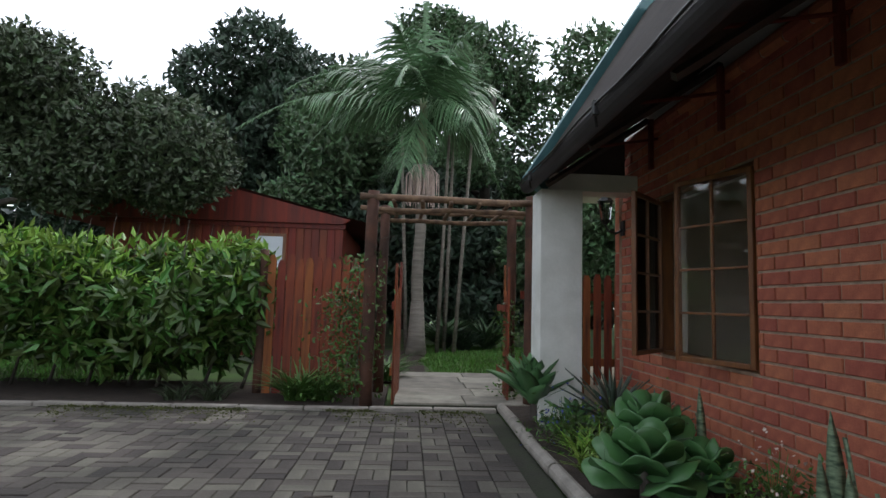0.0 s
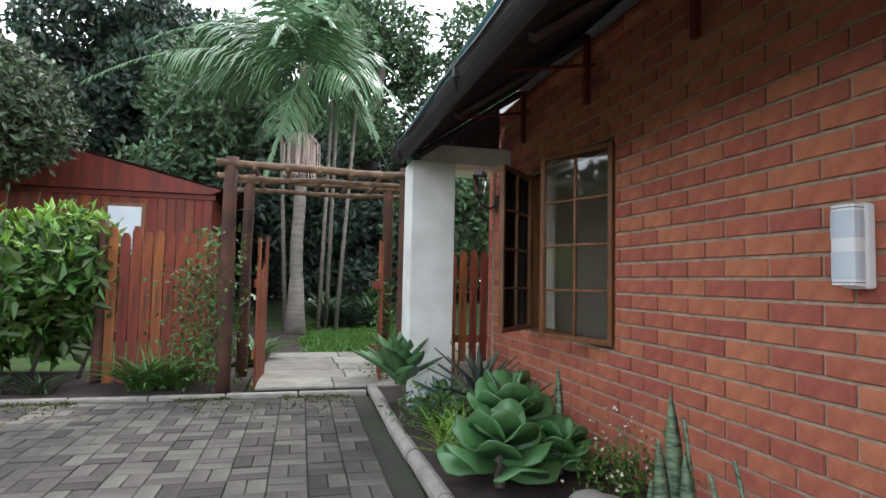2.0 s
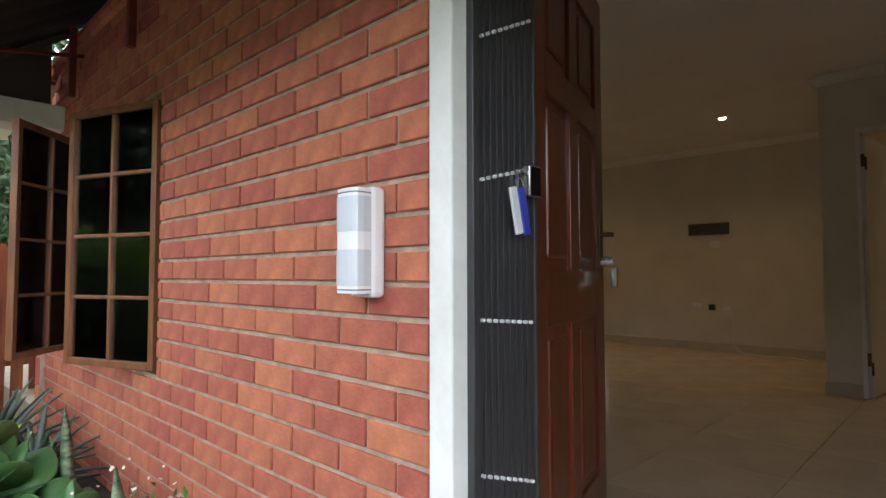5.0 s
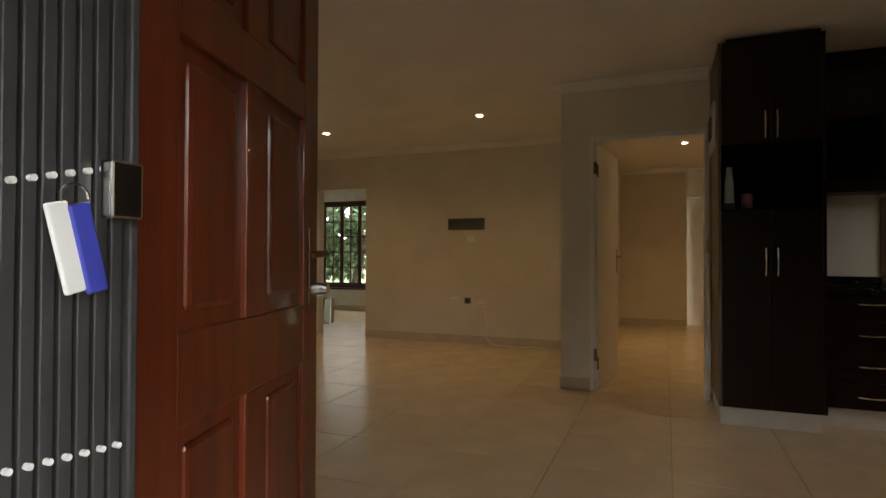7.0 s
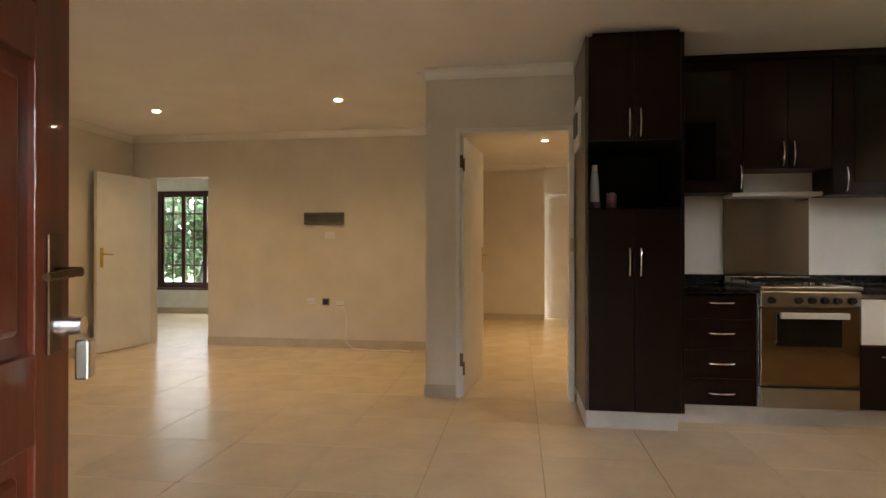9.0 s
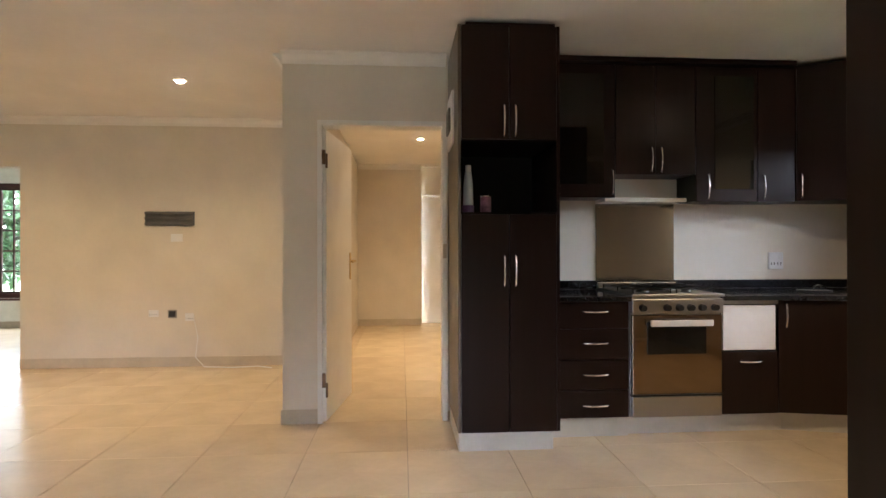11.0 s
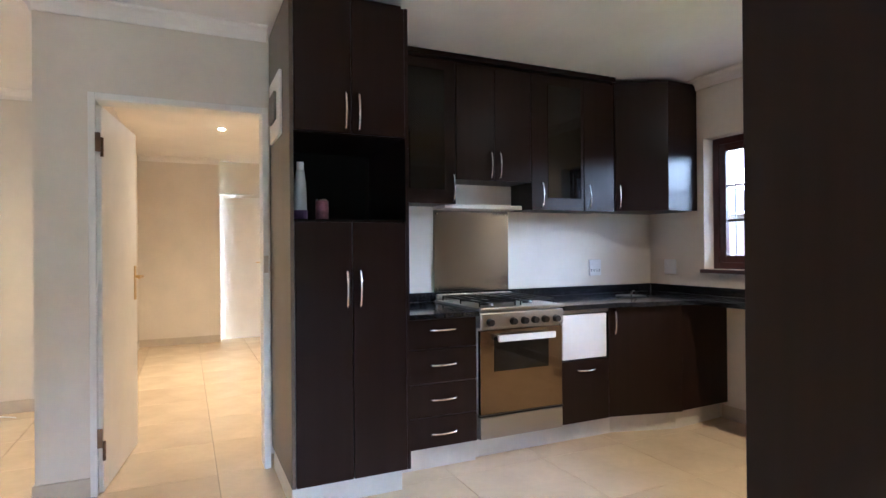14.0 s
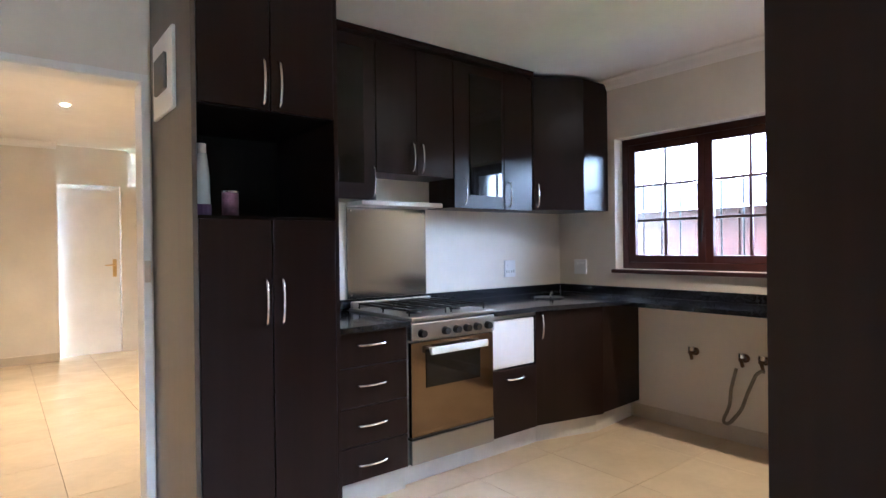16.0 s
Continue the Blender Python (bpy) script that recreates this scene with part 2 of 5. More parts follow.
def front_wall_mesh():
    bm = wall_boxes(B(), "x", 2.186, 2.30, -1.6, 7.0, -0.3, TOP_Z - 0.02, [DOOR, WIN])
    pts = [(7.0, -0.3), (END_Y - 0.02, -0.3)] + corner_arc(0.02) + [(7.0, TOP_Z - 0.02)]
    lo, hi = [bm.verts.new((2.186, y, z)) for y, z in pts], [bm.verts.new((2.30, y, z)) for y, z in pts]
    bm.faces.new(lo), bm.faces.new(hi[::-1])
    for i in range(len(pts)):
        j = (i + 1) % len(pts)
        bm.faces.new((lo[i], lo[j], hi[j], hi[i]))
    return bm


DOOR = (2.52, 3.53, -0.2, 2.12)
WIN = (5.215, 6.5, 0.52, 1.78)
wall_front = structure("wall_front", front_wall_mesh(), MORTAR, "red face brick house wall with pale mortar", "wall")
structure("wall_front_inside", wall_boxes(B(), "x", 2.302, 2.41, -0.95, 7.0, -0.006, 2.56, [(2.52, 3.53, -0.006, 2.12), WIN]), PLASTER, "cream painted inside of the front wall", "wall")
structure("wall_front_end", box(B(), 2.302, 2.41, 7.0, 7.6, -0.3, 2.56), BARK, "dark board end of the front wall", "wall")
structure("wall_gable", box(B(), 1.96, 8.5, 7.85, 7.98, -0.3, 2.56), PLASTER, "cream painted lounge side wall", "wall")
structure("wall_lounge_back", wall_boxes(B(), "x", 8.38, 8.50, 3.80, 7.85, 0, 2.56, [(6.84, 7.60, 0, 2.05)]), PLASTER, "cream painted lounge wall with a doorway", "wall")
structure("wall_passage_side", box(B(), 6.44, 11.4, 3.68, 3.80, 0, 2.56), PLASTER, "cream painted passage wall", "wall")
structure("wall_passage_front", wall_boxes(B(), "x", 6.32, 6.44, 2.66, 3.80, 0, 2.56, [(2.67, 3.55, 0, 2.08)]), PLASTER, "cream painted wall with the passage doorway", "wall")
structure("wall_kitchen_back", box(B(), 6.55, 6.67, -0.52, 2.66, 0, 2.56), PLASTER, "white painted kitchen wall", "wall")
structure("wall_kitchen_window", wall_boxes(B(), "y", -0.74, -0.52, 2.06, 6.67, -0.3, 2.56, [(4.70, 6.0, 1.10, 2.10)]), PLASTER, "cream painted kitchen wall under the window", "wall")
structure("wall_passage_right", box(B(), 6.67, 11.6, 1.50, 1.62, 0, 2.56), PLASTER, "cream painted passage wall", "wall")
structure("wall_passage_end", wall_boxes(B(), "x", 11.4, 11.52, 2.66, 3.80, 0, 2.56), PLASTER, "cream painted wall at the end of the passage", "wall")
structure("wall_passage_far", box(B(), 11.75, 11.87, 1.5, 3.0, 0, 2.56), PLASTER, "cream painted far wall of the passage", "wall")
structure("wall_bedroom_near", box(B(), 8.5, 11.7, 6.2, 6.32, 0, 2.56), PLASTER, "white bedroom wall", "wall")
structure("wall_bedroom_window", wall_boxes(B(), "x", 11.6, 11.8, 6.2, 11.0, 0, 2.56, [(7.05, 9.75, 0.46, 2.25)]), WHITE_RENDER, "white bedroom wall under a window", "wall")
structure("wall_bedroom_far", box(B(), 8.38, 11.8, 11.0, 11.12, 0, 2.56), PLASTER, "white bedroom wall", "wall")
structure("wall_bedroom_back", box(B(), 8.38, 8.5, 7.98, 11.0, 0, 2.56), PLASTER, "white bedroom wall", "wall")
structure("ceiling", box(B(), 1.95, 11.9, -0.74, 11.2, 2.56, 2.66), CEIL, "white painted ceiling", "ceiling")
structure("tile_bed", box(B(), 2.19, 12.4, -1.0, 11.2, -0.3, -0.006), GROUT, "grout bed of the tiled floor", "floor")
floor = structure("floor", box(B(), 8.5, 11.7, 6.32, 11.0, -0.006, -0.002), TILE, "glossy cream porcelain floor tiles", "floor")


def cornice(name, a, b, nx, ny):
    """A coved cornice along a wall from a to b, growing into the room along (nx, ny)."""
    bm = B()
    prof = [(0, 0), (0, -0.075), (0.012, -0.075), (0.02, -0.05), (0.045, -0.022), (0.07, -0.012), (0.075, 0)]
    ends = [[bm.verts.new((p[0] + nx * u, p[1] + ny * u, 2.559 + w)) for u, w in prof] for p in (a, b)]
    for i in range(len(prof)):
        j = (i + 1) % len(prof)
        bm.faces.new((ends[0][i], ends[0][j], ends[1][j], ends[1][i]))
    bm.faces.new(ends[0]), bm.faces.new(ends[1][::-1])
    return structure(name, bm, CEIL, "white coved plaster cornice", "cornice")


cornice("trim_1", (8.379, 3.81), (8.379, 7.84), -1, 0)
cornice("trim_2", (2.42, 7.849), (8.37, 7.849), 0, -1)
cornice("trim_3", (6.319, 2.67), (6.319, 3.80), -1, 0)
cornice("trim_4", (6.33, 3.801), (8.37, 3.801), 0, 1)
cornice("trim_5", (2.42, -0.519), (6.2, -0.519), 0, 1)
cornice("trim_6", (11.399, 2.67), (11.399, 3.67), -1, 0)
cornice("trim_7", (2.061, -0.5), (2.061, 7.8), 1, 0)


def skirting(name, x0, x1, y0, y1):
    return structure(name, box(B(), x0, x1, y0, y1, 0, 0.10, 0.003), SKIRT, "cream tile skirting", "skirting")


skirting("baseboard_1", 8.368, 8.38, 3.82, 6.84)
skirting("baseboard_2", 2.42, 8.36, 7.838, 7.85)
skirting("baseboard_3", 6.308, 6.32, 3.56, 3.812)
skirting("baseboard_4", 6.322, 8.36, 3.80, 3.812)
skirting("baseboard_5", 11.388, 11.4, 2.66, 3.67)
skirting("baseboard_6", 3.0, 5.85, -0.52, -0.508)
skirting("baseboard_7", 6.45, 11.38, 3.668, 3.68)
skirting("baseboard_8", 11.588, 11.6, 6.4, 10.9)
skirting("baseboard_9", 8.372, 8.38, 7.61, 7.83)
skirting("baseboard_10", 11.738, 11.75, 1.64, 2.02)

# ---- ground ----
structure("ground", box(B(), -150, 150, -150, 150, -0.6, -0.2), GRASS_GROUND, "lawn and garden ground under the trees", "ground")
structure("paving_bed", box(B(), -7, 1.06, -3, 7.6, -0.21, -0.175), SAND, "dark sand bed between the pavers", "paving")
structure("flower_bed", box(B(), 1.14, 2.186, -3, 7.75, -0.21, -0.12), SOIL, "dark bare soil of the flower bed", "soil")
structure("planting_bed", box(B(), -7, -0.05, 7.72, 9.2, -0.21, -0.15), SOIL, "dark soil under the hedge", "soil")
structure("garden_soil", box(B(), -0.9, 0.45, 9.6, 14.5, -0.21, -0.17), SOIL, "bare brown soil beside the lawn", "soil")
structure("doorstep", box(B(), 1.55, 2.186, 2.4, 3.6, -0.21, -0.05, 0.01), CONCRETE, "concrete doorstep under the front door", "step")
structure("door_sill", box(B(), 2.187, 2.41, 2.53, 3.52, -0.2, -0.008, 0.003), CONCRETE, "concrete door sill", "sill")

kerb_n = 12
for i in range(kerb_n):
    x1 = 1.05 - i * 0.62
    structure("kerb", box(B(), x1 - 0.61, x1, 7.61, 7.69, -0.21, -0.138 + random.uniform(-0.006, 0.006), 0.012), CONCRETE, "pale concrete kerb stone along the paving", "kerb")
for i in range(9):
    y0 = 1.4 + i * 0.70
    bm = B()
    rod(bm, (1.10 + random.uniform(-0.012, 0.012), y0, -0.135), (1.10 + random.uniform(-0.012, 0.012), y0 + 0.69, -0.135), 0.052, 0.048, 12)
    structure("bed_edging", bm, CONCRETE, "pale rounded edging stone of the flower bed", "edging")
path = structure("path", box(B(), 0.05, 1.45, 7.72, 10.3, -0.21, -0.125), SAND, "stone path through the gate", "path")
y = 7.72
for row in range(5):
    cut = random.uniform(0.5, 0.95)
    for a, b in ((0.05, 0.05 + cut - 0.012), (0.05 + cut, 1.44)):
        part("paving_slab", box(B(), a, b, y, y + 0.49, -0.13, -0.105 + random.uniform(-0.004, 0.004), 0.008), SLAB, path)
    y += 0.505

# ---- eaves and roof ----
roof = thing("roof_eaves", "dark corrugated eaves of the brick house with a green sheet verge", "roof")
bm = B()
ridges = 120
rows = []
for j, (x, z) in enumerate(((1.24, 1.93), (2.32, 2.684))):
    rows.append([bm.verts.new((x, -2.0 + 9.08 * i / ridges, z + 0.012 * math.sin(i * math.pi / 2 + 0.6))) for i in range(ridges + 1)])
for i in range(ridges):
    bm.faces.new((rows[0][i], rows[0][i + 1], rows[1][i + 1], rows[1][i]))
bmesh.ops.solidify(bm, geom=bm.faces[:], thickness=0.02)
part("soffit_sheet", bm, SOFFIT, roof, "dark aged corrugated sheet")
bm = B()
rows = [[bm.verts.new((x, -2.0 + 9.0 * i / ridges, z + 0.015 * math.sin(i * math.pi / 2))) for i in range(ridges + 1)] for x, z in ((1.22, 1.99), (2.25, 3.6))]
for i in range(ridges):
    bm.faces.new((rows[0][i], rows[0][i + 1], rows[1][i + 1], rows[1][i]))
bmesh.ops.solidify(bm, geom=bm.faces[:], thickness=0.02)
part("roof_sheet", bm, SOFFIT, roof, "dark weathered roof sheet")
part("eaves_wall", box(B(), 2.31, 2.40, -2.0, 7.0, 2.57, 3.44), SOFFIT, roof, "dark board closing the eaves")
# added board that stops sky light entering at the roof's open end
bm = B()
tri = [(1.26, 1.97), (2.34, 2.72), (2.34, 3.56), (2.22, 3.52)]
lo, hi = [bm.verts.new((x, 7.0, z)) for x, z in tri], [bm.verts.new((x, 7.06, z)) for x, z in tri]
bm.faces.new(lo), bm.faces.new(hi[::-1])
for i in range(4):
    bm.faces.new((lo[i], lo[(i + 1) % 4], hi[(i + 1) % 4], hi[i]))
part("light_stop", bm, SOFFIT, roof, "dark board added at the roof's end to keep light off the wall")
# added dark triangle hiding the bright gap between tie beam and soffit
bm = B()
tri = [(1.45, 2.064), (2.128, 2.064), (2.128, 2.53)]
lo, hi = [bm.verts.new((x, 7.09, z)) for x, z in tri], [bm.verts.new((x, 7.13, z)) for x, z in tri]
bm.faces.new(lo), bm.faces.new(hi[::-1])
for i in range(3):
    bm.faces.new((lo[i], lo[(i + 1) % 3], hi[(i + 1) % 3], hi[i]))
part("gap_cover", bm, SOFFIT, roof, "dark sheet added to cover the bright gap above the tie beam")
part("roof_top", box(B(), 2.24, 12.1, -2.0, 7.0, 3.45, 3.6), GREEN_ROOF, roof)
bm = B()
for (x, z), (u, w) in ((((1.18, 1.97)), ((2.28, 3.72))),):
    v = [bm.verts.new(p) for p in ((x - 0.02, 6.80, z + 0.06), (u - 0.02, 6.80, w + 0.06), (u + 0.19, 6.99, w - 0.10), (x + 0.19, 6.99, z - 0.10), (x - 0.02, 7.09, z + 0.06), (u - 0.02, 7.09, w + 0.06), (u + 0.13, 7.09, w - 0.06), (x + 0.13, 7.09, z - 0.06))]
    for f in ((0, 1, 2, 3), (7, 6, 5, 4), (0, 4, 5, 1), (1, 5, 6, 2), (2, 6, 7, 3), (3, 7, 4, 0)):
        bm.faces.new([v[k] for k in f])
part("verge", bm, GREEN_ROOF, roof, "green sheet metal verge")
for i in range(7):
    yy = 6.7 - i * 1.15
    bm = B()
    rod(bm, (1.30, yy, 1.90), (2.18, yy, 2.50), 0.028, n=4)
    part("rafter", bm, SOFFIT, roof)

gutter = thing("gutter", "grey half-round gutter with a cable along the eaves", "gutter")
bm = B()
prof = [(math.cos(a) * 0.065, math.sin(a) * 0.065) for a in [math.pi + k * math.pi / 8 for k in range(9)]]
ends = [[bm.verts.new((1.20 + u, yy, 1.95 + w)) for u, w in prof] for yy in (-2.0, 7.02)]
for i in range(8):
    bm.faces.new((ends[0][i], ends[0][i + 1], ends[1][i + 1], ends[1][i]))
bmesh.ops.solidify(bm, geom=bm.faces[:], thickness=0.006)
part("trough", bm, GUTTER, gutter)
bm = B()
path_rod(bm, [(1.125, 7.0 - i * 0.3, 1.955 + 0.012 * math.sin(i * 1.3)) for i in range(30)], 0.008, 6)
part("cable", bm, BLACK, gutter, "black cable", True)
for yy in (6.6, 4.95, 3.4, 1.8):
    bm = B()
    box(bm, 1.115, 1.15, yy - 0.02, yy + 0.02, 1.90, 1.985, 0.006)
    rod(bm, (1.13, yy, 1.90), (1.15, yy + 0.03, 1.85), 0.008, n=6)
    part("bracket", bm, BLACK, gutter)

# bullnose bricks round the end and along the top of the wall
beam = structure("brick_edge", B(), MORTAR, "rounded red bullnose brick edge round the wall's top", "trim")
line = [(END_Y, -0.2 + 0.2 * k) for k in range(12) if -0.2 + 0.2 * k < TOP_Z - END_R - 0.05] + corner_arc() + [(END_Y - END_R - 0.2 * k, TOP_Z) for k in range(1, 44)]
line = [Vector((0, y, z)) for y, z in line]


def bullnose(a, b, na, nb, swell, material, name):
    """One length of rounded edge between two points of the line; na, nb point to the wall's inside."""
    bm = B()
    prof = [(2.30, 0.0), (2.20, 0.0), (2.165, 0.012), (2.142, 0.045), (2.136, 0.085), (2.150, 0.115), (2.19, 0.122), (2.30, 0.122)]
    ends = []
    for p, n in ((a, na), (b, nb)):
        ends.append([bm.verts.new((x + (0.006 if swell and x < 2.29 else 0), (p + n * (u + (0.004 if swell else 0))).y, (p + n * u).z)) for x, u in prof])
    for k in range(len(prof)):
        m = (k + 1) % len(prof)
        bm.faces.new((ends[0][k], ends[0][m], ends[1][m], ends[1][k]))
    bm.faces.new(ends[0]), bm.faces.new(ends[1][::-1])
    return part(name, bm, material, beam, "", False)


for k in range(len(line) - 1):
    a, b = line[k], line[k + 1]
    da, db = (line[k + 1] - line[max(k - 1, 0)]).normalized(), (line[min(k + 2, len(line) - 1)] - a).normalized()
    na, nb = Vector((0, -da.z, da.y)), Vector((0, -db.z, db.y))
    bullnose(a, b, na, nb, 1, MORTAR, "joint")
    g = 0.03 if (b - a).length > 0.15 else 0.06
    bullnose(a.lerp(b, g), a.lerp(b, 1 - g), na.lerp(nb, g), na.lerp(nb, 1 - g), 0, BRICK, "brick")
for i, yy in enumerate((7.2, 6.5, 5.45, 4.45, 3.5)):
    t = thing("eaves_bracket", "red oxide iron bracket between wall and eaves", "bracket", "eaves brackets")
    part("strut", rod(B(), (1.50, yy, 2.16), (2.18, yy, 2.28), 0.012, n=6), RED_IRON, t)
    part("upright", box(B(), 2.10, 2.135, yy - 0.02, yy + 0.02, 2.02, 2.44, 0.003), RED_IRON, t)

pillar = thing("pillar", "white plastered square pillar carrying the eaves", "pillar")
part("shaft", box(B(), 1.29, 1.66, 6.86, 7.20, -0.2, 1.90, 0.008), WHITE_RENDER, pillar)
part("beam", box(B(), 1.38, 2.18, 6.92, 7.16, 1.902, 2.06, 0.005), WHITE_RENDER, pillar, "white timber tie beam")

# ---- front door ----
fd = structure("door_frame_1", B(), WHITE_RENDER, "white painted front door frame", "door frame")
for nm, b in (("jamb", (2.165, 2.30, 3.452, 3.524, -0.05, 2.12)), ("jamb", (2.165, 2.30, 2.518, 2.60, -0.05, 2.12)), ("head", (2.165, 2.30, 2.60, 3.432, 2.03, 2.12))):
    part(nm, box(B(), *b, 0.006), WHITE_RENDER, fd)

gate = thing("security_gate", "folded charcoal trellis security gate with rivets and keys", "gate")
part("stile", box(B(), 2.21, 2.228, 3.385, 3.428, -0.04, 2.02, 0.003), GATE_GREY, gate)
part("stile", box(B(), 2.448, 2.462, 3.385, 3.428, 0.0, 2.02, 0.003), GATE_GREY, gate)
for i in range(9):
    x = 2.238 + i * 0.0235
    part("slat", box(B(), x, x + 0.018, 3.395, 3.425 + 0.004 * (i % 2), -0.03, 2.01, 0.002), GATE_GREY, gate)
for z, slope in ((0.475, -0.0075), (0.845, -0.002), (1.20, 0.006), (1.56, 0.012)):
    for i in range(9):
        x, zz = 2.247 + i * 0.0235, z + slope * (i - 4)
        part("rivet", rod(B(), (x, 3.397, zz), (x, 3.386, zz), 0.0045, n=8), PLASTIC, gate)
part("lock", box(B(), 2.405, 2.455, 3.368, 3.392, 1.15, 1.23, 0.004), CHROME, gate, "bright lock case")
for dx, m_, lab in ((0.0, PLASTIC, "white key tag"), (0.026, BLUE, "blue key tag")):
    tag = part("key_tag", box(B(), -0.014, 0.014, -0.004, 0.004, -0.115, 0.0, 0.003), m_, gate, lab)
    tag.matrix_basis = pose(2.328 + dx, 3.365 - dx * 0.15, 1.165, 0, -14, 0)
part("key_ring", path_rod(B(), [(2.352 + 0.018 * math.cos(a), 3.364, 1.172 + 0.018 * math.sin(a)) for a in [k * math.pi / 6 for k in range(12)]], 0.002, 5), CHROME, gate)
gate.location = (0.006, 0.047, 0)


def handle_lever(parent, x, y, z, dx, mat_, out=-1):
    """A lever handle on a face that looks along y."""
    bm = B()
    box(bm, x - 0.022, x + 0.022, y, y + 0.006 * out, z - 0.11, z + 0.11, 0.002)
    rod(bm, (x, y, z + 0.04), (x, y + 0.05 * out, z + 0.04), 0.009)
    rod(bm, (x, y + 0.045 * out, z + 0.04), (x + dx, y + 0.045 * out, z + 0.035), 0.009, 0.007)
    return part("door_handle", bm, mat_, parent, "metal lever handle on a backplate")


def local_door(name, label, w, h, material, hinge, angle, handle_mat, panels=0, z0=0.008, left=1):
    """A leaf built along +x from its hinge, then turned about it."""
    t = tagged(new(name), label, "door", kind="structure")
    d = 0.042
    if panels:
        st = 0.115
        part("stile", box(B(), 0, st, -d / 2, d / 2, 0, h, 0.003), material, t)
        part("stile", box(B(), w - st, w, -d / 2, d / 2, 0, h, 0.003), material, t)
        rails = [(0, 0.22), (0.80, 0.96), (h - 0.55, h - 0.45), (h - 0.13, h)]
        for a, b in rails:
            part("rail", box(B(), st, w - st, -d / 2, d / 2, a, b, 0.003), material, t)
        m0 = w / 2
        for (a, b), (c, e) in zip(rails, rails[1:]):
            part("rail", box(B(), m0 - 0.05, m0 + 0.05, -d / 2, d / 2, b, c, 0.003), material, t)
            for p, q in ((st, m0 - 0.05), (m0 + 0.05, w - st)):
                bm = box(B(), p, q, -0.008, 0.008, b, c)
                box(bm, p + 0.035, q - 0.035, -0.017, 0.017, b + 0.035, c - 0.035, 0.012)
                part("panel", bm, material, t)
    else:
        part("leaf", box(B(), 0, w, -d / 2, d / 2, 0, h, 0.003), material, t)
    for s in (-1, 1):
        handle_lever(t, w - 0.06, s * d / 2, 1.06, -0.11, handle_mat, s)
    for z in (0.22, h - 0.22):
        part("hinge", rod(B(), (-0.006, -d / 2 - 0.004, z - 0.05), (-0.006, -d / 2 - 0.004, z + 0.05), 0.008), BRONZE, t, "brown steel hinge")
    t.matrix_basis = pose(hinge[0], hinge[1], z0, 0, 0, angle)
    return t


fdoor = local_door("door_1", "varnished red-brown panelled front door standing open", 0.84, 2.02, RED_WOOD, (2.475, 3.475), 16.0, BRONZE, 1)
bm = B()
rod(bm, (0.79, -0.02, 1.0), (0.79, -0.07, 1.0), 0.022, 0.016, 12)
box(bm, 0.775, 0.805, -0.085, -0.06, 0.90, 0.975, 0.004)
part("lock_knob", bm, CHROME, fdoor, "bright lock cylinder with a key")
local_door("door_2", "white painted lounge door standing open", 0.76, 2.02, WHITE_PAINT, (8.35, 7.60), 171, BRASS)
local_door("door_3", "white painted passage door standing open", 0.80, 2.03, WHITE_PAINT, (6.335, 3.525), -7.5, BRASS)
d4 = local_door("door_4", "closed white painted door at the passage end", 0.70, 2.04, WHITE_PAINT, (11.60, 2.70), -90, BRASS)
structure("transom", box(B(), 11.58, 11.62, 1.9, 2.72, 2.10, 2.56), PLASTER, "beige panel above the passage door", "panel")
structure("wall_passage_nib", box(B(), 11.58, 11.70, 1.6, 1.98, 0, 2.10), PLASTER, "cream wall beside the passage door", "wall")
pf = structure("door_frame_2", B(), WHITE_PAINT, "white painted passage door frame", "door frame")
for nm, b in (("jamb", (6.305, 6.455, 3.528, 3.562, 0, 2.10)), ("jamb", (6.305, 6.455, 2.662, 2.698, 0, 2.10)), ("head", (6.305, 6.455, 2.698, 3.528, 2.062, 2.10))):
    part(nm, box(B(), *b, 0.004), WHITE_PAINT, pf)
for z in (0.30, 1.84):
    part("hinge_plate", box(B(), 6.298, 6.306, 3.505, 3.53, z - 0.05, z + 0.05, 0.001), BRONZE, pf, "brown steel hinge")


# ---- windows ----
def casement(name, label, w, h, cols, rows_n, material, m, st=0.05, bar=0.018, d=0.04):
    """A glazed leaf in its own xz plane from the hinge, posed by m."""
    t = tagged(new(name), label, "window", kind="structure")
    for nm, b in (("window_frame", (0, st, 0, h)), ("window_frame", (w - st, w, 0, h)), ("window_frame", (st, w - st, 0, st)), ("window_frame", (st, w - st, h - st, h))):
        part(nm, box(B(), b[0], b[1], -d / 2, d / 2, b[2], b[3], 0.004), material, t)
    for i in range(1, cols):
        x = st + (w - 2 * st) * i / cols
        part("glazing_bar", box(B(), x - bar / 2, x + bar / 2, -d / 2 + 0.006, d / 2 - 0.006, st, h - st, 0.003), material, t)
    for j in range(1, rows_n):
        z = st + (h - 2 * st) * j / rows_n
        for i in range(cols):
            x0, x1 = st + (w - 2 * st) * i / cols + bar / 2, st + (w - 2 * st) * (i + 1) / cols - bar / 2
            part("glazing_bar", box(B(), x0, x1, -d / 2 + 0.006, d / 2 - 0.006, z - bar / 2, z + bar / 2, 0.003), material, t)
    for i in range(cols):
        for j in range(rows_n):
            p = part("pane", box(B(), st + (w - 2 * st) * i / cols, st + (w - 2 * st) * (i + 1) / cols, -0.002, 0.002, st + (h - 2 * st) * j / rows_n, st + (h - 2 * st) * (j + 1) / rows_n), GLASS, t)
            p.visible_shadow = False
    t.matrix_basis = m
    return t


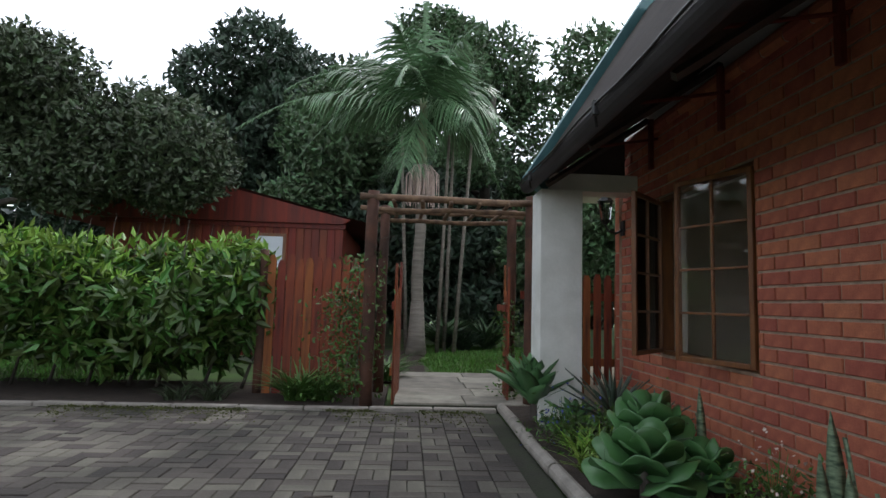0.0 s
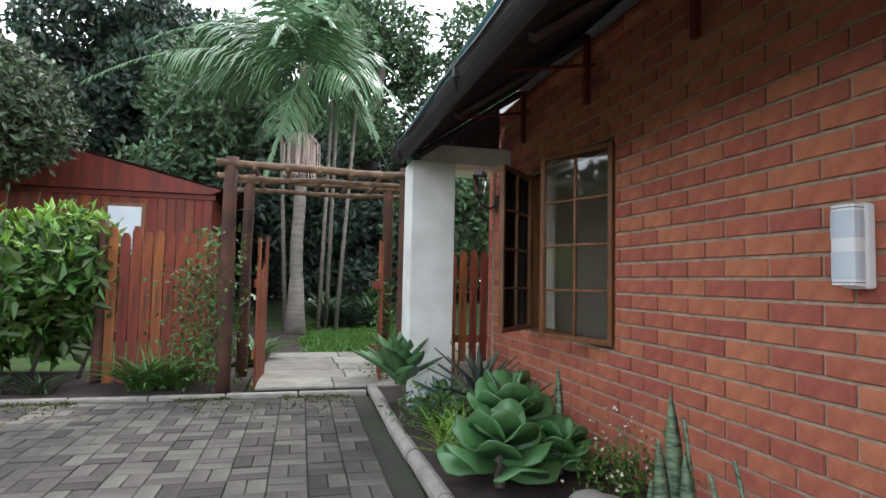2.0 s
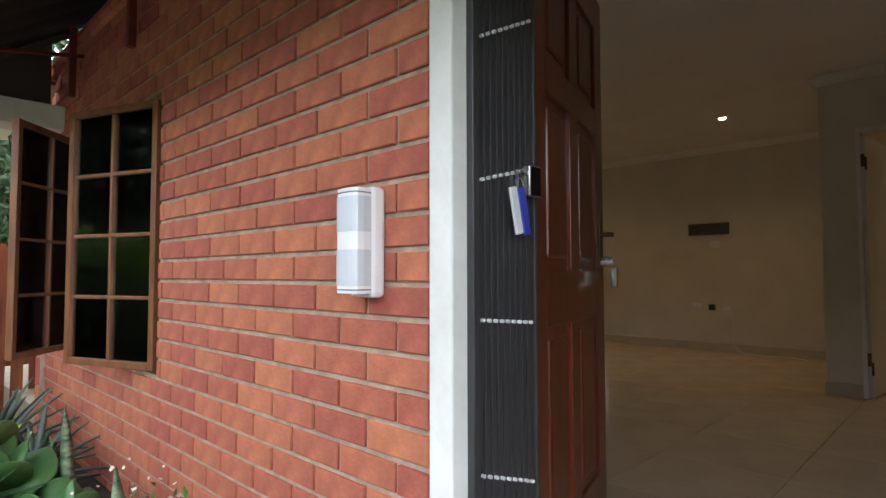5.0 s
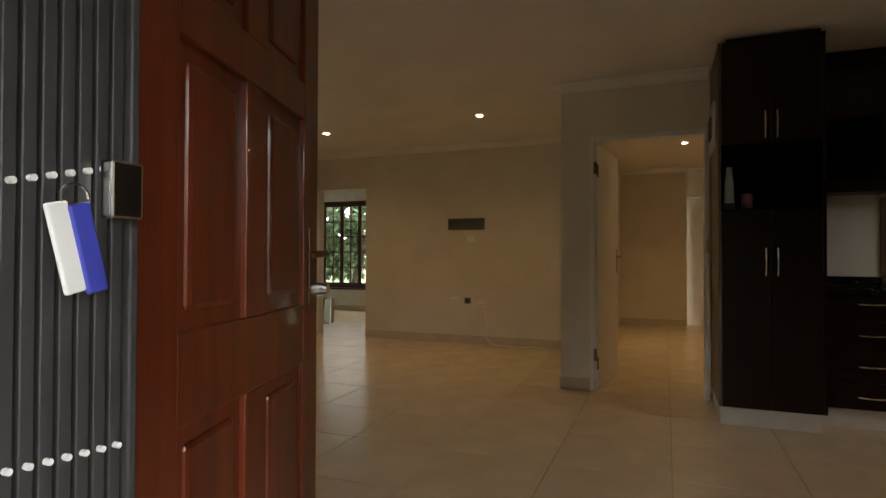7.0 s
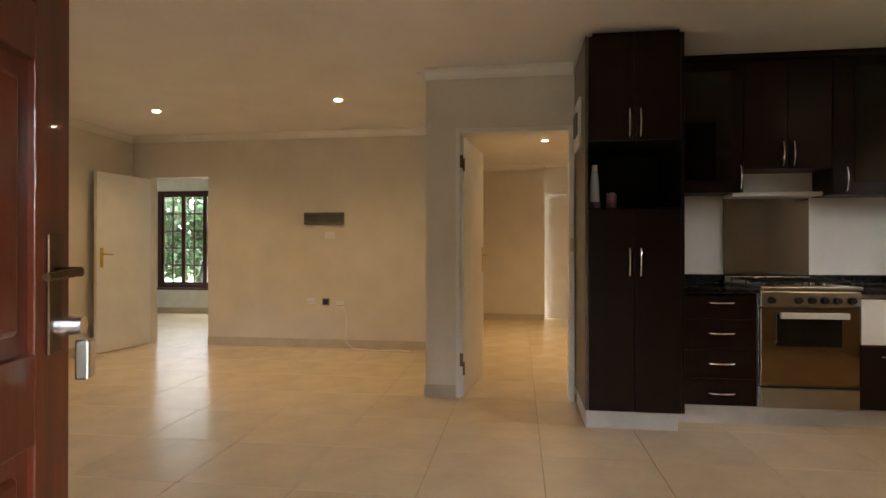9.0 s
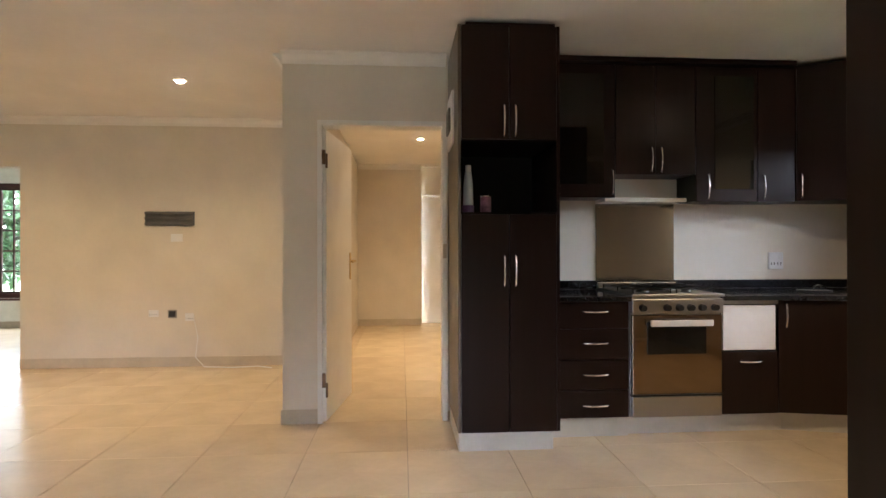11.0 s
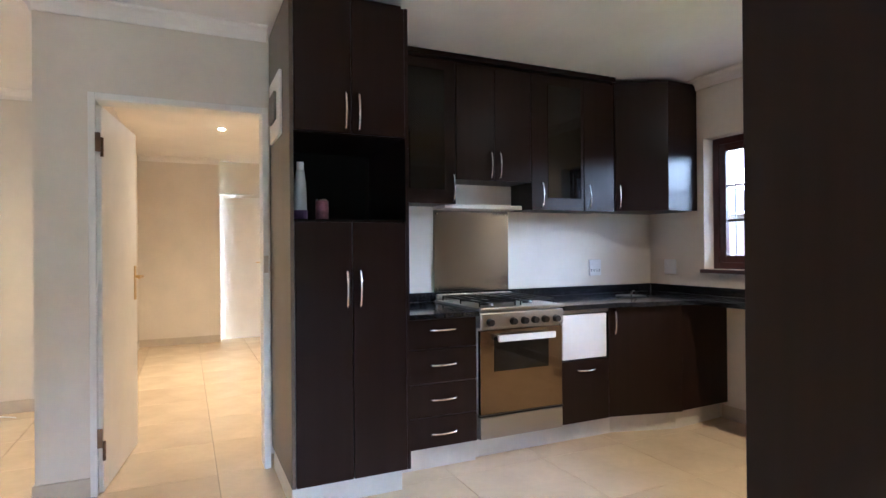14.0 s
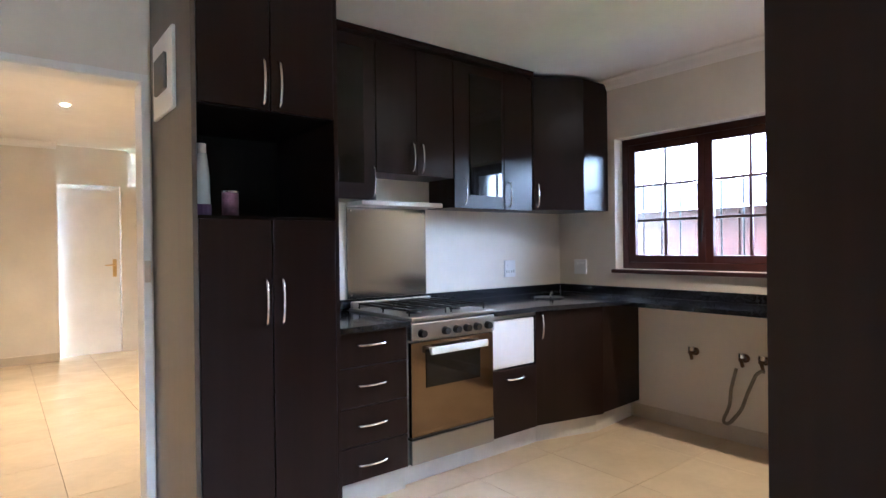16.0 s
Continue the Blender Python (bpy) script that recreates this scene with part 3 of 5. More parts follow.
def window_surround(name, label, axis, t0, t1, a0, a1, z0, z1, material, fw=0.05, sill=0.0):
    t = tagged(new(name), label, "window", kind="structure")
    def put(n, a, b, c, d, e=0.0):
        part(n, box(B(), *((t0 - e, t1 + e, a, b) if axis == "x" else (a, b, t0 - e, t1 + e)), c, d, 0.004), material, t)
    put("window_frame", a0, a0 + fw, z0, z1), put("window_frame", a1 - fw, a1, z0, z1)
    put("window_frame", a0 + fw, a1 - fw, z1 - fw, z1), put("window_frame", a0 + fw, a1 - fw, z0, z0 + fw)
    if sill:
        put("window_sill", a0 - 0.03, a1 + 0.03, z0 - 0.035, z0 - 0.002, sill)
    return t


window_surround("window_1", "oiled timber window frame in the brick wall", "x", 2.19, 2.28, 5.22, 6.495, 0.525, 1.775, WIN_WOOD, 0.03)
a1 = math.degrees(math.atan2(5.77 - 5.235, 1.98 - 2.19))
casement("casement_1", "timber casement with small panes, slightly open", 0.58, 1.20, 2, 4, WIN_WOOD, pose(2.18, 5.235, 0.54, 0, 0, a1), 0.032, 0.016, 0.035)
a2 = math.degrees(math.atan2(6.06 - 6.47, 1.79 - 2.18))
casement("casement_2", "timber casement with small panes, wide open", 0.57, 1.20, 2, 4, WIN_WOOD, pose(2.18, 6.47, 0.54, 0, 0, a2), 0.032, 0.016, 0.035)
window_surround("window_2", "dark mahogany kitchen window with a dark sill", "y", -0.70, -0.62, 4.70, 6.0, 1.10, 2.10, DARK_FRAME, 0.05, 0.0)
casement("casement_3", "closed mahogany kitchen casement with burglar bars", 0.60, 0.90, 2, 3, DARK_FRAME, pose(5.35, -0.65, 1.15), 0.055)
casement("casement_4", "closed mahogany kitchen casement with burglar bars", 0.60, 0.90, 2, 3, DARK_FRAME, pose(4.75, -0.65, 1.15), 0.055)
structure("window_sill_1", box(B(), 4.68, 6.02, -0.62, -0.49, 1.07, 1.098, 0.005), DARK_FRAME, "dark wooden kitchen window sill", "sill")
for i in range(8):
    x = 4.83 + i * 0.15
    tagged(link("burglar_bar", rod(B(), (x, -0.72, 1.12), (x, -0.72, 2.08), 0.006, n=6), BLACK), "thin black burglar bar behind the kitchen window", "bar", "burglar bars", "structure")
stay = tagged(link("window_stay", rod(B(), (5.365, -0.60, 1.30), (5.345, -0.59, 1.52), 0.006, n=6), BLACK), "short black iron window stay", "fitting")
window_surround("window_3", "dark mahogany bedroom window", "x", 11.62, 11.72, 7.05, 9.75, 0.46, 2.25, DARK_FRAME, 0.07)
for k in range(6):
    casement("casement_5", "dark mahogany bedroom casement", 0.425, 1.65, 2, 5, DARK_FRAME, pose(11.67, 7.125 + k * 0.426, 0.53, 0, 0, 90), 0.035, 0.022)
structure("window_sill_2", box(B(), 11.57, 11.61, 7.0, 9.8, 0.425, 0.458, 0.004), DARK_FRAME, "dark bedroom window sill", "sill")

# ---- lamps ----
WARM = glow_mat("downlight_glow", (1.0, 0.80, 0.55), 8)
# last two, over kitchen and passage, are unseen and added to brighten them
for i, (x, y, e) in enumerate(((7.18, 6.7, 3.2), (7.02, 4.75, 3.2), (9.25, 2.75, 6), (4.3, 0.2, 3.8), (7.6, 2.7, 2.6))):
    t = thing("downlight", "small round recessed ceiling downlight, lit, two of five added out of view", "lamp", "ceiling downlights")
    bm = B()
    rod(bm, (x, y, 2.552), (x, y, 2.562), 0.045, 0.052, 20)
    part("rim", bm, WHITE_PAINT, t)
    part("bulb", rod(B(), (x, y, 2.548), (x, y, 2.5515), 0.03, n=16), WARM, t, "glowing warm bulb")
    lamp = new("lamp", bpy.data.lights.new("lamp", "SPOT"))
    lamp.data.energy, lamp.data.color, lamp.data.spot_size, lamp.data.spot_blend, lamp.data.shadow_soft_size = e, (1, 0.68, 0.35), radians(140), 0.9, 0.04
    lamp.matrix_world = look((x, y, 2.54), (x, y, 0))

for nm, at, to, sx, sy, e in (("bedroom_window_daylight", (11.58, 8.4, 1.36), (8.5, 8.0, 1.0), 2.6, 1.7, 1.3),):
    lamp = new("lamp_" + nm, bpy.data.lights.new(nm, "AREA"))
    lamp.data.shape, lamp.data.size, lamp.data.size_y, lamp.data.energy, lamp.data.color = "RECTANGLE", sx, sy, e, (0.86, 0.94, 1.0)
    lamp.matrix_world = look(at, to)

lantern = thing("wall_lantern", "black iron carriage lantern on the brick wall", "lamp")
lantern.location.z = 0.2
bm = B()
rod(bm, (2.0, 7.25, 1.50), (2.0, 7.25, 1.68), 0.045, 0.065, 6)
part("glass", bm, GLASS, lantern)
bm = B()
rod(bm, (2.0, 7.25, 1.68), (2.0, 7.25, 1.75), 0.08, 0.02, 6)
rod(bm, (2.0, 7.25, 1.46), (2.0, 7.25, 1.50), 0.02, 0.05, 6)
rod(bm, (2.0, 7.25, 1.75), (2.0, 7.25, 1.79), 0.01, n=6)
for k in range(6):
    a = k * math.pi / 3
    rod(bm, (2 + 0.045 * math.cos(a), 7.25 + 0.045 * math.sin(a), 1.5), (2 + 0.065 * math.cos(a), 7.25 + 0.065 * math.sin(a), 1.68), 0.005, n=5)
part("cage", bm, BLACK, lantern)
bm = B()
path_rod(bm, [(2.18, 7.25, 1.42), (2.10, 7.25, 1.38), (2.03, 7.25, 1.40), (2.0, 7.25, 1.46)], 0.012, 8)
box(bm, 2.16, 2.178, 7.21, 7.29, 1.36, 1.50, 0.004)
part("arm", bm, BLACK, lantern)

sensor = thing("motion_detector", "white outdoor detector box on the brick wall", "sensor")
part("back", box(B(), 2.13, 2.176, 3.685, 3.775, 0.90, 1.175, 0.012), PLASTIC, sensor)


def detector_body(z0, z1, grow=0.0):
    """A rounded upright housing bulging out from its back plate."""
    pts = [(2.132, 3.69), (2.108, 3.688 - grow)]
    pts += [(2.092 - 0.012 * math.sin(a) - grow, 3.73 - (0.04 + grow) * math.cos(a)) for a in [k * math.pi / 8 for k in range(9)]]
    pts += [(2.108, 3.772 + grow), (2.132, 3.77)]
    bm = B()
    lo, hi = [bm.verts.new((x, y, z0)) for x, y in pts], [bm.verts.new((x, y, z1)) for x, y in pts]
    bm.faces.new(lo), bm.faces.new(hi[::-1])
    for k in range(len(pts)):
        m = (k + 1) % len(pts)
        bm.faces.new((lo[k], lo[m], hi[m], hi[k]))
    return bm


part("housing", detector_body(0.912, 1.168), PLASTIC, sensor)
part("lens", detector_body(1.062, 1.148, 0.0015), LENS, sensor, "milky lens")
part("lens", detector_body(0.93, 1.018, 0.0015), LENS, sensor, "milky lens")
for z in (0.919, 1.156):
    part("seam", detector_body(z, z + 0.003, 0.001), GREY_METAL, sensor, "dark seam line")


# ---- kitchen ----
def bow_handle(parent, a, b, out, r=0.006):
    """A bowed bar handle from a to b, standing off along out."""
    a, b, out = Vector(a), Vector(b), Vector(out)
    pts = [a, a + out * 0.55] + [a + (b - a) * t + out * (0.75 + 0.45 * math.sin(t * math.pi)) for t in (0.08, 0.3, 0.5, 0.7, 0.92)] + [b + out * 0.55, b]
    return part("handle", path_rod(B(), pts, r, 6), CHROME, parent, "bowed satin chrome handle", True)


def door_front(parent, b, material=None, handle=None, name="door"):
    d = part(name, box(B(), *b, 0.002), material or DARK_WOOD, parent)
    if handle:
        bow_handle(d, *handle)
    return d


OUT = (-0.03, 0, 0)
tall = thing("tall_cabinet", "dark wenge tall kitchen cupboard with an open niche", "cabinet")
# carcass and niche back carry the recess shade in their colour
part("body", box(B(), 5.652, 6.30, 2.07, 2.636, 1.84, 2.51), SHADED_INSIDE, tall)
part("body", box(B(), 5.652, 6.30, 2.07, 2.636, 0.13, 1.42), SHADED_INSIDE, tall)
part("back_panel", box(B(), 6.27, 6.30, 2.07, 2.636, 1.42, 1.84), SHADED_INSIDE, tall)
# this side is coloured paler than the fronts to show it lit
part("side_panel", box(B(), 5.632, 6.315, 2.637, 2.655, 0.13, 2.515, 0.001), LIT_END_PANEL, tall, "brown laminate end panel with the light on it in its colour")
part("side_panel", box(B(), 5.632, 6.54, 2.05, 2.069, 0.13, 2.515, 0.001), DARK_WOOD, tall)
part("top_panel", box(B(), 5.70, 6.54, 2.06, 2.60, 2.516, 2.556), DARK_WOOD, tall)
for z in (0.13, 1.845):
    top = 1.405 if z < 1 else 2.512
    for a, b, hy in ((2.355, 2.634, 2.385), (2.071, 2.350, 2.318)):
        hz = (0.985, 1.165) if z < 1 else (1.865, 2.045)
        door_front(tall, (5.630, 5.650, a, b, z, top), None, ((5.630, hy, hz[0]), (5.630, hy, hz[1]), OUT))
part("plinth", box(B(), 5.70, 6.30, 2.075, 2.645, 0, 0.129, 0.002), PLINTH, tall, "pale tile plinth")

db = thing("distribution_board", "white distribution box on the cupboard side", "electrical box")
bm = box(B(), 5.84, 6.18, 2.656, 2.672, 1.86, 2.19, 0.004)
part("frame", bm, PLASTIC, db)
part("cover", box(B(), 5.92, 6.10, 2.672, 2.686, 1.95, 2.10, 0.004), GREY_METAL, db, "grey breaker cover")

bottle = thing("bottle", "clear plastic bottle with violet label and white cap", "bottle")
bm = B()
path_rod(bm, [(5.80, 2.575, z) for z in (1.421, 1.60, 1.64, 1.675)], 0.034, 14, 0.020)
part("body", bm, LENS, bottle, "", True)
part("label", rod(B(), (5.80, 2.575, 1.422), (5.80, 2.575, 1.47), 0.0365, n=14), mat("violet_label", (0.10, 0.05, 0.16), 0.4), bottle, "violet label")
part("cap", rod(B(), (5.80, 2.575, 1.675), (5.80, 2.575, 1.715), 0.018, n=12), PLASTIC, bottle)
tin = thing("tin", "small pink and violet printed tin in the niche", "tin")
part("body", rod(B(), (5.78, 2.47, 1.421), (5.78, 2.47, 1.52), 0.033, n=18), mat("pink_print", (0.30, 0.14, 0.22), 0.4, 0.6, 30), tin, "", True)
part("lid", rod(B(), (5.78, 2.47, 1.52), (5.78, 2.47, 1.527), 0.034, n=18), CHROME, tin)

drawers = thing("drawer_cabinet", "dark wenge base cabinet with four drawers", "cabinet")
part("body", box(B(), 5.882, 6.54, 1.54, 2.048, 0.13, 0.868), SHADED_INSIDE, drawers)
for z0, z1, hz in ((0.132, 0.305, 0.215), (0.309, 0.497, 0.410), (0.501, 0.695, 0.608), (0.699, 0.866, 0.808)):
    door_front(drawers, (5.860, 5.880, 1.542, 2.046, z0, z1), None, ((5.860, 1.84, hz), (5.860, 1.68, hz), (-0.025, 0, -0.003)), "drawer")
part("plinth", box(B(), 5.905, 6.4, 1.53, 2.065, 0, 0.128, 0.002), PLINTH, drawers, "pale tile plinth")

stove = thing("gas_stove", "stainless steel gas cooker with a dark glass oven door", "stove")
Y0, Y1 = 0.925, 1.525
part("body", box(B(), 5.88, 6.50, Y0, Y1, 0.125, 0.895, 0.003), STEEL, stove)
part("hob", box(B(), 5.83, 6.50, Y0 - 0.004, Y1 + 0.004, 0.896, 0.915, 0.004), STEEL, stove, "steel hob plate")
panel_ = part("control_panel", box(B(), 5.838, 5.88, Y0, Y1, 0.79, 0.885, 0.006), STEEL, stove)
for i in range(6):
    yy = (1.46, 1.30, 1.22, 1.145, 1.07, 0.985)[i]
    bm = rod(B(), (5.838, yy, 0.828), (5.808, yy, 0.828), 0.024, 0.019, 16)
    part("knob", bm, BLACK, panel_, "black control knob")
od = part("oven_door", box(B(), 5.85, 5.88, Y0 + 0.004, Y1 - 0.004, 0.275, 0.778, 0.004), OVEN_GLASS, stove, "dark glass oven door")
part("edge", box(B(), 5.845, 5.885, Y0, Y1, 0.262, 0.273, 0.001), BLACK, od)
part("window", box(B(), 5.846, 5.8495, Y0 + 0.11, Y1 - 0.10, 0.53, 0.735, 0.001), BLACK_GLASS, od, "dark oven window")
bm = B()
box(bm, 5.800, 5.818, 1.01, 1.42, 0.712, 0.752, 0.005)
for yy in (1.04, 1.39):
    box(bm, 5.818, 5.852, yy - 0.012, yy + 0.012, 0.72, 0.745)
part("handle", bm, PLASTIC, od, "white bar handle")
part("bottom_drawer", box(B(), 5.85, 5.88, Y0 + 0.004, Y1 - 0.004, 0.13, 0.258, 0.004), STEEL, stove)
part("lid_rail", box(B(), 6.46, 6.49, Y0, Y1, 0.915, 0.955, 0.006), STEEL, stove, "steel rear rail")
for bx, by, r in ((6.02, 1.08, 0.035), (6.02, 1.38, 0.045), (6.32, 1.08, 0.045), (6.32, 1.38, 0.03), (6.17, 1.23, 0.06)):
    part("burner", rod(B(), (bx, by, 0.915), (bx, by, 0.933), r, r * 0.8, 18), BLACK, stove, "black gas burner")
for gy in (0.955, 1.245):
    bm = B()
    for k in range(4):
        yy = gy + k * 0.083
        rod(bm, (5.90, yy, 0.945), (6.43, yy, 0.945), 0.006, n=6)
    for xx in (5.90, 6.16, 6.43):
        rod(bm, (xx, gy, 0.945), (xx, gy + 0.25, 0.945), 0.006, n=6)
        for yy in (gy, gy + 0.25):
            rod(bm, (xx, yy, 0.915), (xx, yy, 0.945), 0.005, n=5)
    part("grate", bm, BLACK, stove, "black iron pan support")

micro = thing("niche_cabinet", "wenge base cabinet with a white door panel and a drawer", "cabinet")
part("body", box(B(), 5.895, 6.54, 0.535, 0.918, 0.13, 0.868), SHADED_INSIDE, micro)
part("white_panel", box(B(), 5.868, 5.893, 0.555, 0.912, 0.545, 0.835, 0.003), WHITE_PAINT, micro, "plain white panel")
part("rim", box(B(), 5.872, 5.894, 0.535, 0.918, 0.842, 0.866, 0.001), STEEL, micro)
door_front(micro, (5.868, 5.892, 0.537, 0.916, 0.132, 0.535), None, ((5.868, 0.80, 0.475), (5.868, 0.66, 0.475), (-0.025, 0, -0.003)), "drawer")
part("plinth", box(B(), 5.94, 6.4, 0.47, 1.53, 0, 0.124, 0.002), PLINTH, micro, "pale tile plinth")


def prism(bm, pts, z0, z1):
    lo, hi = [bm.verts.new((x, y, z0)) for x, y in pts], [bm.verts.new((x, y, z1)) for x, y in pts]
    bm.faces.new(lo[::-1]), bm.faces.new(hi)
    for i in range(len(pts)):
        j = (i + 1) % len(pts)
        bm.faces.new((lo[i], lo[j], hi[j], hi[i]))
    return bm


corner = thing("corner_cabinet", "dark wenge corner base cabinet with an angled door", "cabinet")
part("body", prism(B(), [(5.90, 0.53), (6.54, 0.53), (6.54, -0.51), (5.80, -0.51), (5.775, -0.02)], 0.13, 0.868), DARK_WOOD, corner)
d = part("door", prism(B(), [(5.878, 0.528), (5.896, 0.522), (5.772, -0.012), (5.754, -0.006)], 0.132, 0.866), DARK_WOOD, corner)
bow_handle(d, (5.868, 0.49, 0.69), (5.868, 0.49, 0.85), (-0.028, 0.006, 0))
part("plinth", prism(B(), [(5.945, 0.465), (6.3, 0.465), (6.3, -0.50), (5.86, -0.50), (5.81, 0.0)], 0, 0.128), PLINTH, corner, "pale tile plinth")

wt = thing("worktop", "polished black granite worktop round the corner", "worktop")
part("slab", box(B(), 5.835, 6.55, 1.53, 2.048, 0.87, 0.90, 0.004), GRANITE, wt)
part("slab", prism(B(), [(5.835, 0.92), (6.55, 0.92), (6.55, -0.52), (4.09, -0.52), (4.09, -0.10), (5.70, -0.10), (5.835, 0.50)], 0.87, 0.90), GRANITE, wt)
part("upstand", box(B(), 6.53, 6.549, -0.50, 2.048, 0.901, 0.965, 0.002), GRANITE, wt)
part("upstand", box(B(), 4.09, 6.53, -0.519, -0.50, 0.901, 0.965, 0.002), GRANITE, wt)
sink = thing("drain_lid", "small metal lid with a bowed handle on the worktop", "fitting")
part("plate", rod(B(), (6.18, 0.05, 0.901), (6.18, 0.05, 0.908), 0.11, n=28), BLACK, sink)
bow_handle(sink, (6.12, 0.10, 0.908), (6.20, -0.02, 0.908), (0, 0, 0.03), 0.005)

spl = thing("splashback", "brushed steel splashback behind the cooker", "splashback")
part("sheet", box(B(), 6.538, 6.546, 0.905, 1.515, 0.966, 1.545, 0.001), SPLASH, spl)
for yy, zz in ((0.93, 0.99), (1.49, 0.99), (0.93, 1.52), (1.49, 1.52)):
    part("screw", rod(B(), (6.538, yy, zz), (6.532, yy, zz), 0.009, 0.007, 10), CHROME, spl)
shelf = thing("hood_box", "white recess with a ledge above the cooker", "cooker hood")
part("ledge", box(B(), 6.35, 6.549, 0.90, 1.515, 1.546, 1.575, 0.003), WHITE_PAINT, shelf)
part("back", box(B(), 6.50, 6.549, 0.90, 1.47, 1.576, 1.729), PLASTER, shelf)


def upper(name, label, y0, y1, z0, handles, x=6.25):
    t = thing(name, label, "cabinet", "wall cabinets")
    part("body", box(B(), x + 0.022, 6.549, y0 + 0.002, y1 - 0.002, z0, 2.52), DARK_WOOD, t)
    n = len(handles)
    for i, hy in enumerate(handles):
        a, b = y0 + 0.002 + (y1 - y0) * i / n, y0 + (y1 - y0) * (i + 1) / n - 0.002
        door_front(t, (x, x + 0.02, a, b, z0 - 0.004, 2.50), None, ((x, hy, z0 + 0.02), (x, hy, z0 + 0.19), (-0.028, 0, 0)))
    return t


u1 = upper("wall_cabinet", "dark wenge wall cabinet with glass door beside the tall cupboard", 1.475, 2.045, 1.57, [1.50])
part("glass_inset", box(B(), 6.243, 6.249, 1.56, 1.99, 1.66, 2.44), BLACK_GLASS, u1, "dark glass pane")
upper("wall_cabinet", "dark wenge wall cabinet with two doors above the cooker", 0.885, 1.472, 1.735, [1.145, 1.215])
u3 = upper("wall_cabinet", "dark wenge wall cabinet with a dark glass door", 0.425, 0.882, 1.545, [0.80])
part("glass_inset", box(B(), 6.243, 6.249, 0.455, 0.745, 1.63, 2.44), BLACK_GLASS, u3, "dark glass pane")
upper("wall_cabinet", "narrow dark wenge wall cabinet", 0.14, 0.422, 1.545, [0.385])
uc = thing("corner_wall_cabinet", "dark wenge corner wall cabinet with angled front", "cabinet", "wall cabinets")
part("body", prism(B(), [(6.262, 0.137), (6.549, 0.137), (6.549, -0.518), (6.06, -0.518), (6.06, -0.22)], 1.55, 2.53), DARK_WOOD, uc)
d = part("door", prism(B(), [(6.242, 0.132), (6.258, 0.124), (6.062, -0.212), (6.046, -0.204)], 1.548, 2.50), DARK_WOOD, uc)
bow_handle(d, (6.225, 0.105, 1.57), (6.225, 0.105, 1.74), (-0.024, 0.014, 0))
part("cornice_board", box(B(), 6.22, 6.548, 0.14, 2.045, 2.522, 2.556, 0.003), DARK_WOOD, u3)

near = thing("tall_pantry", "dark wenge tall pantry cupboard end panel", "cabinet")
part("body", box(B(), 3.50, 4.06, 0.98, 1.53, 0.12, 2.54), SHADED_INSIDE, near)
part("side_panel", box(B(), 3.48, 4.085, 1.532, 1.552, 0.10, 2.55, 0.001), DARK_WOOD, near)
part("side_panel", box(B(), 3.48, 4.085, 0.958, 0.978, 0.10, 2.55, 0.001), DARK_WOOD, near)
part("door", box(B(), 4.062, 4.084, 0.982, 1.528, 0.12, 2.54, 0.002), DARK_WOOD, near)
part("plinth", box(B(), 3.52, 4.04, 0.99, 1.52, 0, 0.099), PLINTH, near)


def socket(label, cx, cy, cz, axis, w=0.11, h=0.075, kind="plug_socket"):
    t = thing(kind, label, "socket")
    if axis == "x":
        part("plate", box(B(), cx - 0.012, cx, cy - w / 2, cy + w / 2, cz - h / 2, cz + h / 2, 0.004), PLASTIC, t)
        for k in (-1, 1):
            part("switch", box(B(), cx - 0.017, cx - 0.012, cy + k * w * 0.22 - 0.008, cy + k * w * 0.22 + 0.008, cz + h * 0.12, cz + h * 0.3, 0.001), PLASTIC, t)
            for q in (-0.012, 0.012):
                part("hole", box(B(), cx - 0.0135, cx - 0.0122, cy + k * w * 0.22 + q - 0.003, cy + k * w * 0.22 + q + 0.003, cz - h * 0.25, cz - h * 0.1), BLACK, t)
    else:
        part("plate", box(B(), cx - w / 2, cx + w / 2, cy, cy + 0.012, cz - h / 2, cz + h / 2, 0.004), PLASTIC, t)
        for k in (-1, 1):
            part("switch", box(B(), cx + k * w * 0.22 - 0.008, cx + k * w * 0.22 + 0.008, cy + 0.012, cy + 0.017, cz + h * 0.12, cz + h * 0.3, 0.001), PLASTIC, t)
    return t


socket("white double socket on the kitchen wall", 6.55, 0.085, 1.11, "x", 0.12, 0.13)
socket("white double socket beside the window", 6.33, -0.52, 1.11, "y", 0.12, 0.12)
socket("white socket low on the lounge wall", 8.38, 5.17, 0.51, "x", 0.09, 0.08)
socket("white socket plate on the lounge wall", 8.38, 5.53, 0.55, "x", 0.10, 0.07)
hole = thing("cable_hole", "broken open cable hole in the lounge wall", "wall box")
part("rim", box(B(), 8.372, 8.38, 5.30, 5.39, 0.50, 0.585, 0.003), CONCRETE, hole)
part("recess", box(B(), 8.3695, 8.3715, 5.312, 5.378, 0.512, 0.573), BLACK, hole)
patch = thing("wall_plates", "white blank plates under the television bracket", "wall plate")
part("plate", box(B(), 8.374, 8.38, 5.24, 5.36, 1.29, 1.37, 0.002), PLASTIC, patch)
part("plate", box(B(), 8.374, 8.38, 5.40, 5.50, 1.29, 1.36, 0.002), PLASTER, patch)
tv = thing("television_bracket", "grey steel television wall bracket", "bracket")
part("plate", box(B(), 8.365, 8.379, 5.12, 5.61, 1.455, 1.60, 0.003), GREY_METAL, tv)
for z in (1.475, 1.528, 1.58):
    part("rail", box(B(), 8.345, 8.365, 5.12, 5.61, z - 0.012, z + 0.012, 0.003), GREY_METAL, tv)
